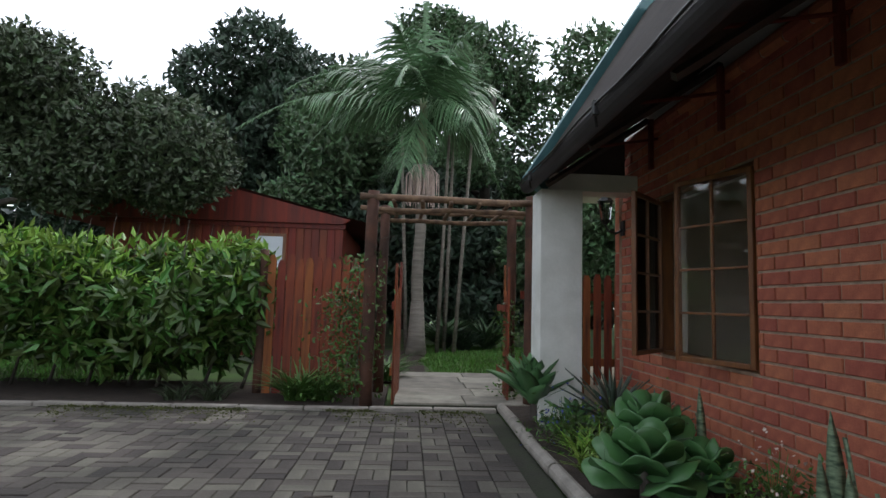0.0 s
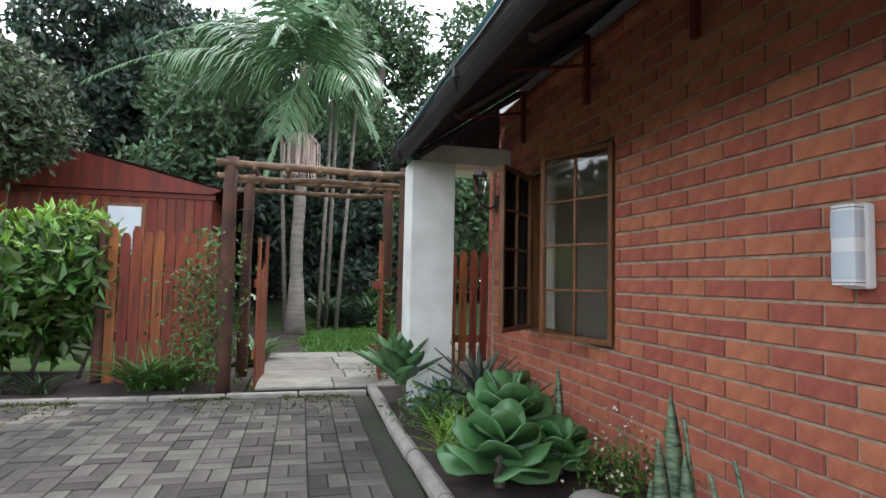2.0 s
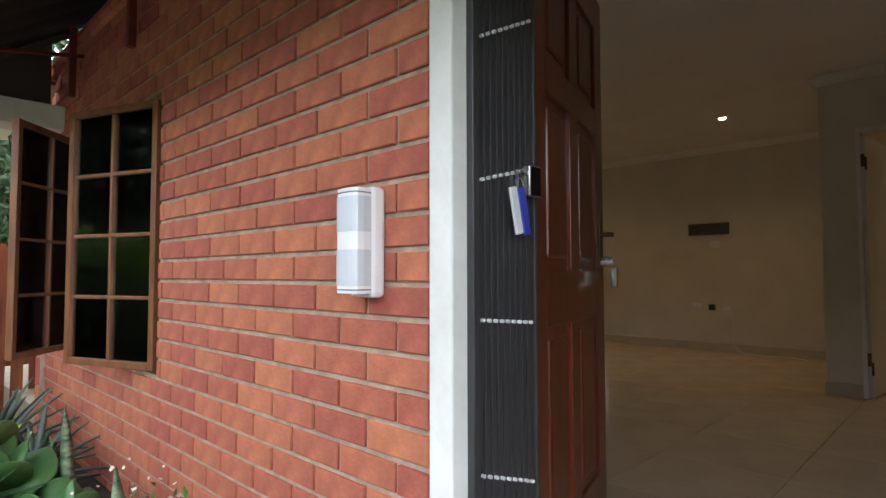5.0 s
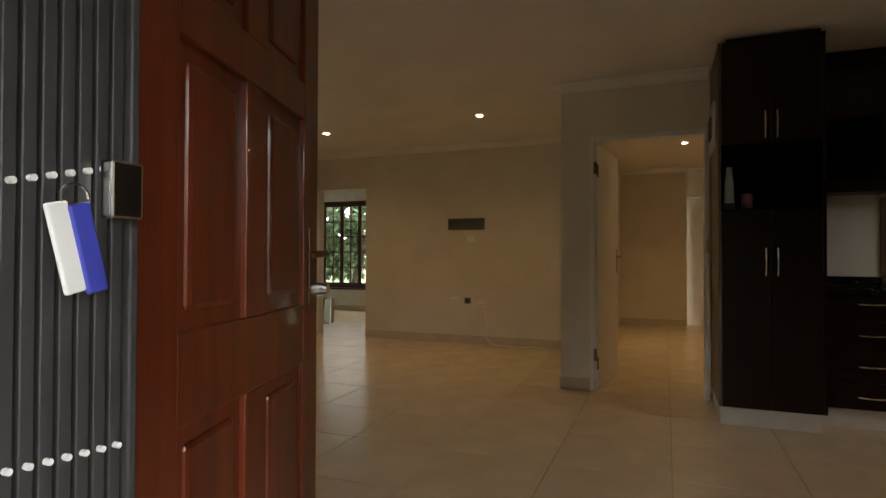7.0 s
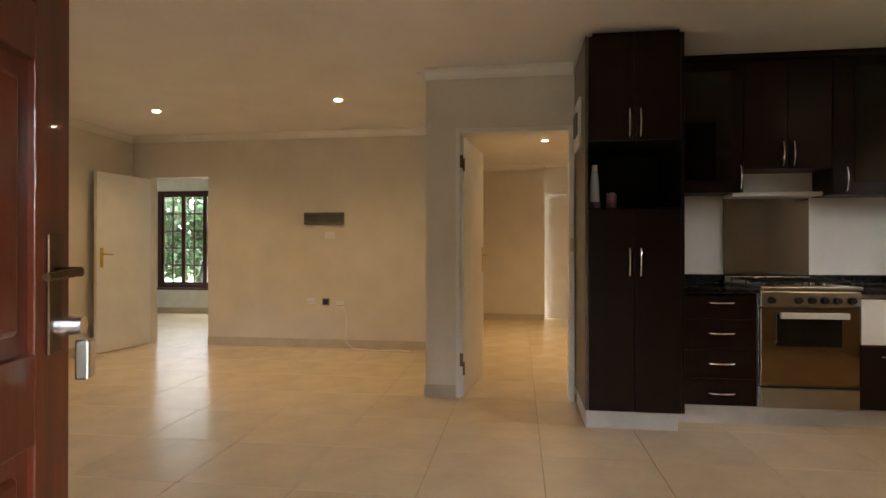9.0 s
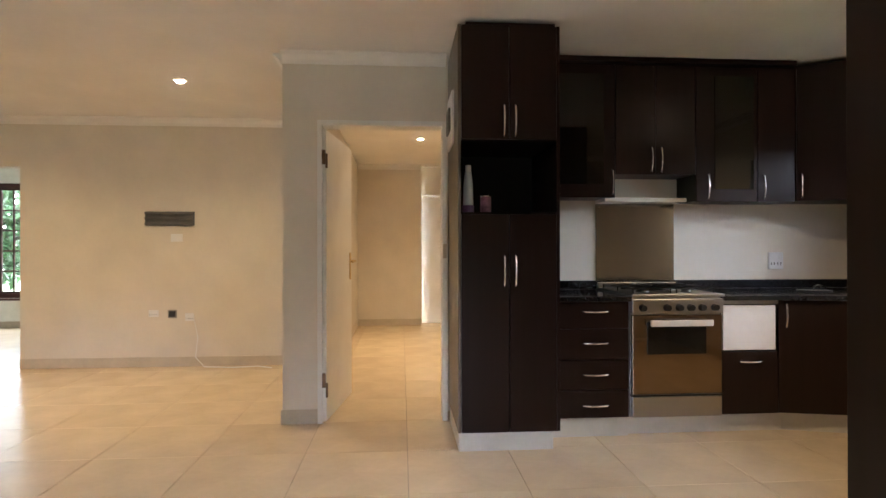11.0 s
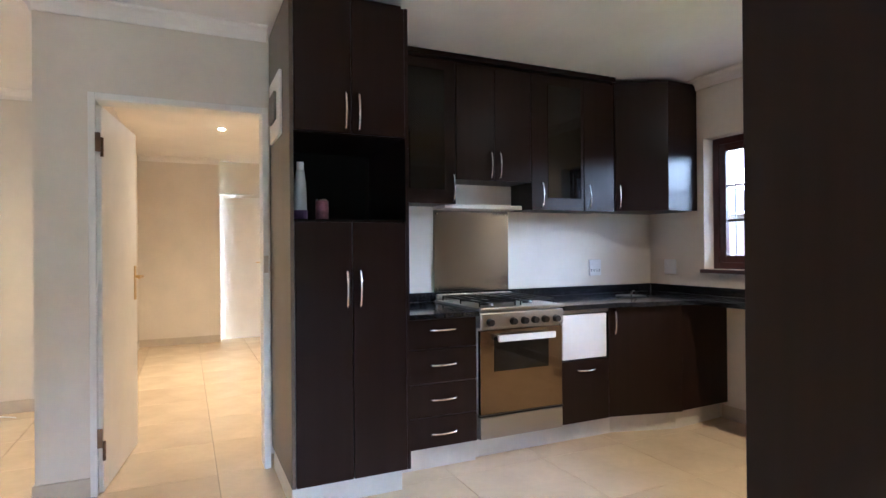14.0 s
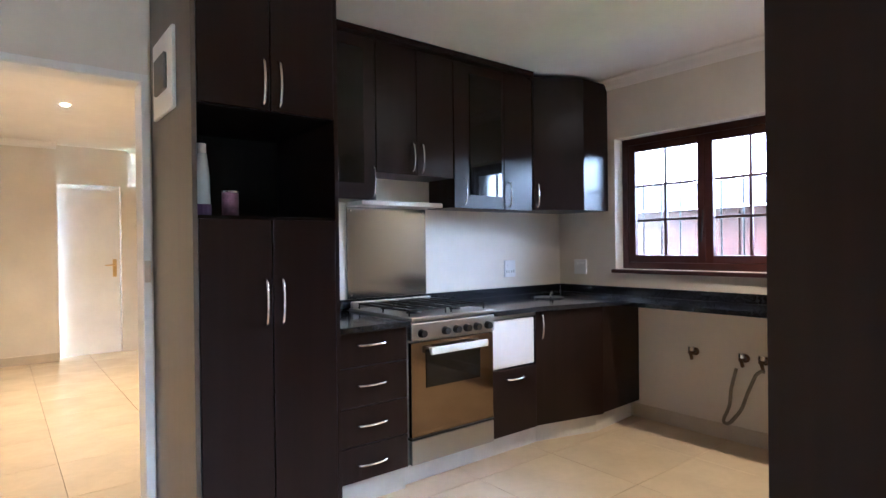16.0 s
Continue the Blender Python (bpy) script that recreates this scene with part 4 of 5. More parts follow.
cable = thing("loose_cable", "thin white cable hanging from the socket to the floor", "cable")
part("wire", path_rod(B(), [(8.36, 5.12, 0.48), (8.35, 5.08, 0.3), (8.34, 5.10, 0.1), (8.30, 5.0, 0.008), (8.25, 4.7, 0.006), (8.30, 4.45, 0.006), (8.2, 4.3, 0.006)], 0.004, 5), PLASTIC, cable, "", True)
stop = thing("phone_cord", "white cord lying by the passage wall", "cable")
part("wire", path_rod(B(), [(7.15, 3.655, 0.06), (7.3, 3.63, 0.008), (7.6, 3.6, 0.006), (7.9, 3.64, 0.006), (8.3, 3.6, 0.006)], 0.006, 5), PLASTIC, stop, "", True)
sw = thing("light_switch", "cream light switch on the door frame", "switch")
part("plate", box(B(), 6.294, 6.305, 2.668, 2.694, 1.14, 1.24, 0.002), SKIRT, sw)

for x, lab in ((5.37, "brass tap"), (5.04, "brass washing machine tap"), (4.92, "brass washing machine tap")):
    t = thing("wall_tap", lab + " on the wall under the worktop", "tap")
    bm = B()
    rod(bm, (x, -0.52, 0.55), (x, -0.44, 0.55), 0.013)
    rod(bm, (x, -0.52, 0.55), (x, -0.512, 0.55), 0.028)
    rod(bm, (x, -0.45, 0.55), (x - 0.02, -0.43, 0.51), 0.012, 0.010)
    part("spout", bm, BRONZE, t, "", True)
    part("knob", rod(B(), (x, -0.46, 0.56), (x, -0.46, 0.59), 0.02, n=12), CHROME, t)
hose = thing("washing_machine_hose", "grey hose looped below the tap", "hose")
hp = []
for k in range(25):
    a = k / 24 * math.pi * 1.08
    hp.append((5.05 + 0.13 * math.sin(a) * (1 if k < 14 else 0.9) - 0.13 * k / 24, -0.41 + 0.02 * math.sin(k), 0.50 - 0.37 * math.sin(a) ** 0.8 if 0 < a < math.pi else 0.50))
part("tube", path_rod(B(), hp, 0.011, 8), RUBBER, hose, "", True)

# ---- outside the kitchen window ----
carport = thing("outbuilding", "brown-red boarded outbuilding with corrugated roof", "building")
part("wall", box(B(), 0, 14, -4.6, -4.4, -0.2, 1.75), DARK_FRAME, carport)
for i in range(28):
    part("board", box(B(), 0.02 + i * 0.5, 0.48 + i * 0.5, -4.4, -4.375, -0.2, 1.72, 0.004), DARK_FRAME, carport)
bm = B()
n = 140
rr = [[bm.verts.new((14 * i / n, y, z + 0.03 * math.sin(i * math.pi / 2))) for i in range(n + 1)] for y, z in ((-4.1, 1.75), (-6.5, 2.35))]
for i in range(n):
    bm.faces.new((rr[0][i], rr[0][i + 1], rr[1][i + 1], rr[1][i]))
bmesh.ops.solidify(bm, geom=bm.faces[:], thickness=0.02)
part("roof", bm, SOFFIT, carport, "grey corrugated roof")

# ---- garden: timber ----
def post(bm, x, y, z0, z1, r):
    path_rod(bm, [(x + random.uniform(-0.008, 0.008), y + random.uniform(-0.008, 0.008), z0 + (z1 - z0) * k / 5) for k in range(6)], r, 10, r * 0.92)
    return bm


perg = thing("pergola", "rustic pole pergola over the garden path", "pergola")
for x, y, r in ((-0.235, 7.78, 0.065), (1.40, 7.78, 0.06), (-0.15, 8.65, 0.06), (1.36, 8.65, 0.06)):
    part("post", post(B(), x, y, -0.2, 2.0, r), LOG_DARK, perg, "", True)
for y, z, r in ((7.74, 1.925, 0.036), (7.82, 1.825, 0.026), (8.62, 1.93, 0.03), (8.70, 1.84, 0.026)):
    part("rail", path_rod(B(), [(-0.36 + 1.85 * k / 6, y + random.uniform(-0.01, 0.01), z + random.uniform(-0.012, 0.012)) for k in range(7)], r, 8), LOG, perg, "", True)
for k in range(5):
    x = -0.02 + k * 0.29
    part("cross_pole", path_rod(B(), [(x, 7.64, 1.885), (x + 0.02, 8.2, 1.88), (x, 8.8, 1.885)], 0.022, 8), LOG, perg, "", True)


def picket(fence, x, y, h, w=0.085, turn=0.0):
    bm = B()
    pts = [(-w / 2, 0), (w / 2, 0), (w / 2, h - 0.06), (w / 4, h), (-w / 4, h), (-w / 2, h - 0.06)]
    lo, hi = [bm.verts.new((u, -0.011, v)) for u, v in pts], [bm.verts.new((u, 0.011, v)) for u, v in pts]
    bm.faces.new(lo), bm.faces.new(hi[::-1])
    for i in range(6):
        bm.faces.new((lo[i], lo[(i + 1) % 6], hi[(i + 1) % 6], hi[i]))
    p = part("picket", bm, FENCE_WOOD, fence)
    p.matrix_basis = pose(x, y, -0.17, 0, 0, turn)
    return p


fence = thing("picket_fence", "red stained picket fence beside the pergola", "fence")
for k in range(11):
    picket(fence, -1.36 + k * 0.102, 8.42 + random.uniform(-0.01, 0.01), 1.53 + random.uniform(-0.06, 0.03))
for z in (0.25, 1.0):
    part("rail", box(B(), -1.45, -0.25, 8.44, 8.48, z, z + 0.09, 0.004), FENCE_WOOD, fence)
part("post", post(B(), -1.46, 8.44, -0.2, 1.42, 0.05), LOG_DARK, fence, "", True)
fence2 = thing("picket_fence", "red stained picket fence between pillar and house", "fence")
for k in range(8):
    picket(fence2, 1.72 + k * 0.125, 8.5, 1.47 + random.uniform(-0.08, 0.05))
part("rail", box(B(), 1.45, 2.7, 8.515, 8.55, 0.2, 0.29, 0.004), FENCE_WOOD, fence2)
part("rail", box(B(), 1.45, 2.7, 8.515, 8.55, 0.95, 1.04, 0.004), FENCE_WOOD, fence2)
for gx, lab in ((0.03, "open red stained garden gate leaf by the pergola"), (1.22, "red stained gate leaf beside the white pillar")):
    g = thing("garden_gate", lab, "gate")
    for k in range(5):
        picket(g, gx + 0.01 * k, 8.0 + k * 0.12, (1.45, 1.15, 1.1, 1.2, 1.5)[k], 0.08, 84)
    part("rail", box(B(), gx - 0.04, gx - 0.015, 7.96, 8.52, 0.12, 0.2, 0.003), FENCE_WOOD, g)
    part("rail", box(B(), gx - 0.04, gx - 0.015, 7.96, 8.52, 0.8, 0.88, 0.003), FENCE_WOOD, g)

shed = thing("wooden_cabin", "red stained timber cabin with a low gable roof", "cabin")
SY = 13.0
part("wall", prism(B(), [(-5.6, SY), (-1.15, SY), (-1.15, SY + 4), (-5.6, SY + 4)], -0.2, 2.3), SHED_WOOD, shed)
bm = B()
gable = [(-6.2, 2.335), (-1.15, 2.335), (-1.0, 2.42), (-3.65, 3.05), (-6.3, 2.42)]
lo, hi = [bm.verts.new((u, SY - 0.11, w)) for u, w in gable], [bm.verts.new((u, SY - 0.001, w)) for u, w in gable]
bm.faces.new(lo), bm.faces.new(hi[::-1])
for k in range(5):
    bm.faces.new((lo[k], lo[(k + 1) % 5], hi[(k + 1) % 5], hi[k]))
part("gable_board", bm, SHED_WOOD, shed)
for i in range(30):
    x = -5.6 + i * 0.1485
    part("cladding_board", box(B(), x, x + 0.14, SY - 0.022, SY - 0.001, -0.2, 2.25, 0.004), SHED_WOOD, shed)
part("trim_board", box(B(), -5.7, -1.1, SY - 0.05, SY - 0.024, 2.24, 2.33, 0.004), SHED_WOOD, shed)
for x0, x1, z0, z1 in ((-3.65, -0.65, 3.10, 2.36), (-6.7, -3.65, 2.36, 3.10)):
    bm = B()
    v = [bm.verts.new(p) for p in ((x0, SY - 0.14, z0), (x1, SY - 0.14, z1), (x1, SY + 4.5, z1), (x0, SY + 4.5, z0))]
    bm.faces.new(v)
    bmesh.ops.solidify(bm, geom=bm.faces[:], thickness=0.07)
    part("roof", bm, mat("red_roof_board", (0.10, 0.028, 0.02), 0.8, 0.3), shed, "dull red roof slope")
w = part("window", box(B(), -2.86, -2.22, SY - 0.055, SY - 0.025, 1.0, 2.12, 0.004), WIN_WOOD, shed, "cabin window with pale curtain")
part("curtain", box(B(), -2.80, -2.28, SY - 0.062, SY - 0.056, 1.06, 2.06), LENS, w, "pale curtain")


# ---- garden: plants ----
def leaves(name, centres, size, material, n_bend=1, up=0.4, aspect=0.45, seed=1, flat=0.0):
    """Folded leaf blades at the given places, each an island of its own."""
    r = np.random.RandomState(seed)
    c = np.asarray(centres)
    n = len(c)
    d = r.normal(size=(n, 3))
    d[:, 2] = d[:, 2] * (1 - flat) + up
    d /= np.linalg.norm(d, axis=1)[:, None]
    s = np.cross(d, r.normal(size=(n, 3)))
    s /= np.linalg.norm(s, axis=1)[:, None]
    nrm = np.cross(d, s)
    ln = (size * r.uniform(0.6, 1.3, n))[:, None]
    wd = ln * aspect * 0.5
    pts = np.stack([c, c + d * ln * 0.45 + s * wd + nrm * ln * 0.06, c + d * ln - nrm * ln * 0.10, c + d * ln * 0.45 - s * wd + nrm * ln * 0.06], axis=1).reshape(-1, 3)
    idx = np.arange(n)[:, None] * 4
    faces = np.concatenate([idx + [0, 1, 2], idx + [0, 2, 3]], axis=0)
    me = bpy.data.meshes.new(name)
    me.from_pydata(pts.tolist(), [], faces.tolist())
    me.materials.append(material)
    return new(name, me)


def shell_points(blobs, n, seed, inner=0.55):
    """Points thickest near the skin of several round clumps."""
    r = np.random.RandomState(seed)
    w = np.array([b[3] * b[4] for b in blobs])
    pick = r.choice(len(blobs), n, p=w / w.sum())
    bl = np.array(blobs)[pick]
    d = r.normal(size=(n, 3))
    d /= np.linalg.norm(d, axis=1)[:, None]
    rad = inner + (1 - inner) * r.uniform(0, 1, n) ** 0.5
    bump = 1 + 0.22 * np.sin(d[:, 0] * 9 + bl[:, 0] * 3) * np.sin(d[:, 1] * 8 + bl[:, 1]) * np.sin(d[:, 2] * 7 + 1)
    return bl[:, :3] + d * (rad * bump)[:, None] * np.stack([bl[:, 3], bl[:, 3], bl[:, 4]], axis=1)


def tree(label, x, y, height, blobs, n, size, material, seed, trunk_r=0.2, limbs=6, name="tree"):
    t = thing(name, label, "tree")
    rnd = random.Random(seed)
    bm = B()
    path_rod(bm, [(x + 0.15 * math.sin(k * 1.1 + seed), y + 0.1 * math.cos(k), -0.25 + height * 0.7 * k / 6) for k in range(7)], trunk_r, 9, trunk_r * 0.35)
    part("trunk", bm, BARK, t, "", True)
    for k in range(limbs):
        b = blobs[k % len(blobs)]
        z0 = height * rnd.uniform(0.25, 0.5)
        bm = B()
        p0 = Vector((x + 0.1, y, z0))
        p1 = Vector(b[:3]) + Vector((rnd.uniform(-0.5, 0.5), rnd.uniform(-0.5, 0.5), 0))
        path_rod(bm, [p0, p0.lerp(p1, 0.4) + Vector((0, 0, 0.3)), p1], trunk_r * 0.4, 6, trunk_r * 0.1)
        part("limb", bm, BARK, t, "", True)
    crown = leaves("crown", shell_points(blobs, n, seed), size, material, up=0.1, aspect=0.5, seed=seed)
    crown.parent = t
    return t


def blobs_in(x0, x1, y0, y1, z0, z1, r0, r1, n, seed, dome=True):
    rnd = random.Random(seed)
    out = []
    for k in range(n):
        u = rnd.uniform(-1, 1)
        top = z1 - (z1 - z0) * (0.45 * u * u if dome else 0)
        r = rnd.uniform(r0, r1)
        out.append(((x0 + x1) / 2 + u * (x1 - x0) / 2, rnd.uniform(y0, y1), rnd.uniform(z0 + r, max(z0 + r + 0.1, top - r * 0.7)), r, r * rnd.uniform(0.6, 0.85)))
    return out


tree("broad dark evergreen tree behind the cabin", -6.3, 23, 11.5, blobs_in(-11.5, -1.5, 21, 26, 1.0, 11.8, 1.3, 2.2, 34, 3), 90000, 0.29, L_DARK, 3, 0.4)
tree("grey-green leafy tree beside the cabin", -8.2, 11.6, 5.6, blobs_in(-14, -3.6, 10.9, 12.3, 1.9, 5.7, 0.55, 0.95, 60, 5), 85000, 0.125, L_OLIVE, 5, 0.25)
tree("tall leafy tree behind the palm", 2.5, 19, 11.0, blobs_in(-3.0, 7.0, 17.5, 21, 1.0, 11.2, 1.1, 1.9, 36, 7), 75000, 0.22, L_MID, 7, 0.25)
tree("leafy tree beside the path beyond the house", 6.8, 16, 7.5, blobs_in(3.4, 10.5, 14.5, 18, 0.3, 7.8, 0.9, 1.5, 26, 8), 40000, 0.2, L_MID, 8, 0.22)
tree("dense dark tree at the end of the garden", 0.0, 25, 8.0, blobs_in(-8, 12, 24, 28, -0.2, 8.0, 1.6, 2.4, 40, 9, False), 36000, 0.5, L_DARK, 9, 0.3)
tree("dark undergrowth tree beside the cabin", -1.5, 19, 5.5, blobs_in(-3.6, 2.5, 17.2, 19.5, -0.2, 5.6, 0.8, 1.3, 22, 10), 20000, 0.26, L_DARK, 10, 0.15)
tree("garden tree outside the bedroom window", 16, 11, 5, blobs_in(14, 18.5, 7, 14, -0.2, 5, 0.9, 1.4, 18, 12, False), 9000, 0.3, L_MID, 12, 0.15)

bush = thing("hedge_bush", "dense glossy green hedge bush with bright young shoots", "bush")
hb = [b for b in blobs_in(-5.6, -1.85, 8.2, 9.3, -0.15, 1.5, 0.3, 0.5, 80, 21, False) if b[2] > 0.2 or b[1] > 8.6] + [(-1.75, 8.55, 1.0, 0.45, 0.45), (-1.8, 8.6, 0.6, 0.45, 0.4)]
cr = leaves("crown", shell_points(hb, 21000, 21, 0.45), 0.185, L_HEDGE, up=0.15, aspect=0.4, seed=21)
cr.parent = bush
pts = shell_points([(b[0], b[1], b[2] + 0.12, b[3], b[4]) for b in hb if b[2] > 0.75], 4600, 22, 0.85)
pts = pts[(pts[:, 2] > 0.95)]
young = leaves("young_foliage", pts, 0.14, L_YOUNG, up=0.8, aspect=0.36, seed=22)
young.parent = bush
for k in range(9):
    x = -5.0 + k * 0.4 + random.uniform(-0.1, 0.1)
    z = random.uniform(0.1, 0.4)
    part("stem", path_rod(B(), [(x, 8.7, -0.15), (x + 0.15, 8.6, 0.25), (x + random.uniform(-0.3, 0.4), 8.5, 0.8)], 0.022, 6, 0.01), BARK, bush, "", True)
for k in range(12):
    x, z = -5.0 + k * 0.28, 1.55
    part("shoot", path_rod(B(), [(x, 8.8, 1.3), (x + 0.02, 8.8, 1.62), (x + 0.04, 8.8, 1.72 + random.uniform(0, 0.12))], 0.006, 5, 0.002), BARK, bush)


def strap(bm, base, yaw, length, width, rise, droop, thick=0.0, seg=5, taper=1.0):
    """A strap leaf arching out from its base."""
    base = Vector(base)
    out, side = Vector((math.cos(yaw), math.sin(yaw), 0)), Vector((-math.sin(yaw), math.cos(yaw), 0))
    prev = None
    for k in range(seg + 1):
        t = k / seg
        p = base + out * length * t * math.cos(rise * (1 - t * droop)) + Vector((0, 0, length * (math.sin(rise) * t - droop * t * t * 0.7)))
        w = width * (0.55 + 1.5 * t * (1 - t) * 1.2) * (1 - t ** 4 * taper) * 0.5 + 0.002
        cup = Vector((0, 0, w * 0.35))
        row = [bm.verts.new(p + side * w + cup), bm.verts.new(p - Vector((0, 0, thick))), bm.verts.new(p - side * w + cup), bm.verts.new(p + Vector((0, 0, thick * 0.3 + 0.001)))]
        if prev:
            for i in range(4):
                bm.faces.new((prev[i], prev[(i + 1) % 4], row[(i + 1) % 4], row[i]))
        prev = row
    return bm


def rosette(name, label, x, y, z, n, length, width, material, rise0, rise1, droop, thick, seed, category="plant", part_name="leaf"):
    t = thing(name, label, category)
    rnd = random.Random(seed)
    for k in range(n):
        f = k / n
        bm = strap(B(), (x, y, z + 0.10 * f), k * 2.39996 + rnd.uniform(-0.1, 0.1), length * rnd.uniform(0.8, 1.1) * (1 - 0.35 * f), width * (1 - 0.3 * f), rise0 + (rise1 - rise0) * f, droop * (1 - f * 0.7), thick)
        part(part_name, bm, material, t, "", True)
    part("stalk", rod(B(), (x, y, z - 0.12), (x, y, z + 0.14), 0.04, 0.03), BARK, t)
    return t


rosette("agave", "grey-green spineless agave beside the white pillar", 1.27, 6.95, 0.02, 30, 0.54, 0.2, L_AGAVE, 0.6, 1.45, 0.15, 0.012, 31)
rosette("agave", "young grey-green agave in the flower bed", 1.52, 6.62, -0.10, 16, 0.34, 0.11, L_AGAVE, 0.15, 1.2, 0.3, 0.01, 32)
rosette("aloe", "dark narrow-leaved aloe under the window", 1.78, 6.45, -0.06, 36, 0.66, 0.055, L_ALOE, 0.05, 1.4, 0.25, 0.008, 33)
rosette("aloe", "dark narrow-leaved aloe against the wall", 1.9, 6.0, -0.08, 26, 0.45, 0.045, L_ALOE, 0.1, 1.3, 0.3, 0.008, 34)


def paddle(bm, base, yaw, rise, r):
    """A thick round paddle leaf with a waved rim."""
    base = Vector(base)
    out = Vector((math.cos(yaw) * math.cos(rise), math.sin(yaw) * math.cos(rise), math.sin(rise)))
    side = Vector((-math.sin(yaw), math.cos(yaw), 0))
    nrm = out.cross(side) * -1
    top, bot = [], []
    n = 18
    for k in range(n):
        a = 2 * math.pi * k / n
        u, w = (1 - math.cos(a)) * 0.5, math.sin(a) * 0.5
        p = base + out * (u * 2 * r) + side * (w * 1.9 * r * (0.35 + 0.65 * min(1, u * 1.8))) + nrm * (r * (0.55 * (w * 1.6) ** 2 + 0.25 * u * u + 0.05 * math.sin(a * 5)))
        top.append(bm.verts.new(p))
        bot.append(bm.verts.new(p - nrm * 0.008))
    c1 = bm.verts.new(base + out * r * 1.1 + nrm * r * 0.05)
    c0 = bm.verts.new(base + out * r * 1.1 + nrm * (r * 0.05 - 0.012))
    for k in range(n):
        j = (k + 1) % n
        bm.faces.new((top[k], top[j], c1)), bm.faces.new((bot[j], bot[k], c0)), bm.faces.new((top[k], bot[k], bot[j], top[j]))
    return bm


def paddle_plant(label, x, y, z, n, r, seed, h):
    t = thing("paddle_succulent", label, "plant")
    rnd = random.Random(seed)
    for k in range(n):
        f = k / n
        part("leaf", paddle(B(), (x + rnd.uniform(-0.02, 0.02), y + rnd.uniform(-0.02, 0.02), z + h * f), k * 2.39996, 0.3 + 0.95 * f, r * (1 - 0.4 * f) * rnd.uniform(0.85, 1.1)), L_SUCC, t, "", True)
    part("stem", rod(B(), (x, y, -0.14), (x, y, z + h * 0.8), 0.03, 0.02), BARK, t)
    return t


paddle_plant("large round-leaved green succulent in the flower bed", 1.58, 5.35, -0.02, 20, 0.175, 41, 0.26)
paddle_plant("large round-leaved green succulent at the bed's edge", 1.42, 5.02, -0.06, 17, 0.165, 42, 0.2)
paddle_plant("smaller round-leaved succulent by the wall", 1.80, 5.15, -0.08, 14, 0.13, 43, 0.12)


def snake_plant(label, x, y, specs, seed):
    t = thing("snake_plant", label, "plant")
    rnd = random.Random(seed)
    for dx, dy, h, w, lean, yaw in specs:
        w, h = w * 1.15, h if h > 0.5 else h * 1.25
        bm = B()
        prev = None
        for k in range(8):
            f = k / 7
            tw = yaw + 0.5 * f
            wd = w * (0.5 + 0.9 * f * (1.2 - f)) * (1 - f ** 5) * 0.5 + 0.0015
            p = Vector((x + dx + lean * f * f * math.cos(yaw + 1.2), y + dy + lean * f * f * math.sin(yaw + 1.2), -0.13 + h * f))
            s, q = Vector((math.cos(tw), math.sin(tw), 0)), Vector((-math.sin(tw), math.cos(tw), 0))
            row = [bm.verts.new(p + s * wd), bm.verts.new(p + q * 0.012), bm.verts.new(p - s * wd), bm.verts.new(p - q * 0.004)]
            if prev:
                for i in range(4):
                    bm.faces.new((prev[i], prev[(i + 1) % 4], row[(i + 1) % 4], row[i]))
            prev = row
        part("leaf", bm, L_SANS, t, "", True)
    return t


snake_plant("banded snake plant with tall pointed leaves", 1.71, 4.02, [(0, 0.02, 0.66, 0.07, 0.03, 2.2), (-0.06, 0, 0.42, 0.065, 0.08, 2.6), (0.05, -0.03, 0.45, 0.06, 0.07, 0.4), (0.0, -0.05, 0.38, 0.06, 0.02, 2.0), (-0.09, 0.04, 0.30, 0.05, 0.06, 2.9), (0.07, -0.14, 0.33, 0.06, 0.05, 1.0), (0.13, -0.2, 0.36, 0.055, 0.1, 0.3), (0.02, -0.16, 0.25, 0.05, 0.03, 2.4)], 51)
snake_plant("single pale-edged snake plant by the brick wall", 1.88, 5.30, [(0, 0, 0.56, 0.055, 0.02, 2.3), (0.05, 0.05, 0.32, 0.05, 0.05, 1.4), (-0.04, 0.08, 0.28, 0.045, 0.04, 2.9)], 52)


def tuft(label, x, y, n, length, material, seed, width=0.016, z=-0.15, name="grass_tuft"):
    t = thing(name, label, "plant")
    rnd = random.Random(seed)
    bm = B()
    for k in range(n):
        strap(bm, (x + rnd.uniform(-0.1, 0.1), y + rnd.uniform(-0.08, 0.08), z), rnd.uniform(0, 6.28), length * rnd.uniform(0.6, 1.15), width, rnd.uniform(0.7, 1.4), rnd.uniform(0.3, 0.7), 0.001, 4)
    tagged(part("foliage", bm, material, t), kind="stuff")
    return t


tuft("bright green arching lily clump in front of the fence", -0.95, 8.02, 150, 0.48, L_LILY, 61, 0.02)
tuft("bright green arching lily clump in front of the fence", -0.70, 8.05, 120, 0.42, L_LILY, 62, 0.02)
tuft("small green grass clump under the hedge", -1.75, 7.95, 70, 0.28, L_OLIVE, 63, 0.012)
tuft("small green grass clump under the hedge", -2.1, 7.92, 60, 0.26, L_OLIVE, 64, 0.012)
tuft("green clump behind the gate", -0.1, 9.6, 90, 0.5, L_LILY, 65, 0.02)
tuft("dark fern clump at the lawn's edge", 1.0, 15.0, 160, 1.1, L_MID, 66, 0.06)
tuft("dark fern clump at the lawn's edge", 2.0, 15.2, 160, 1.0, L_MID, 67, 0.06)
tuft("dark fern clump near the palm", 1.4, 14.6, 140, 0.7, L_DARK, 68, 0.05)
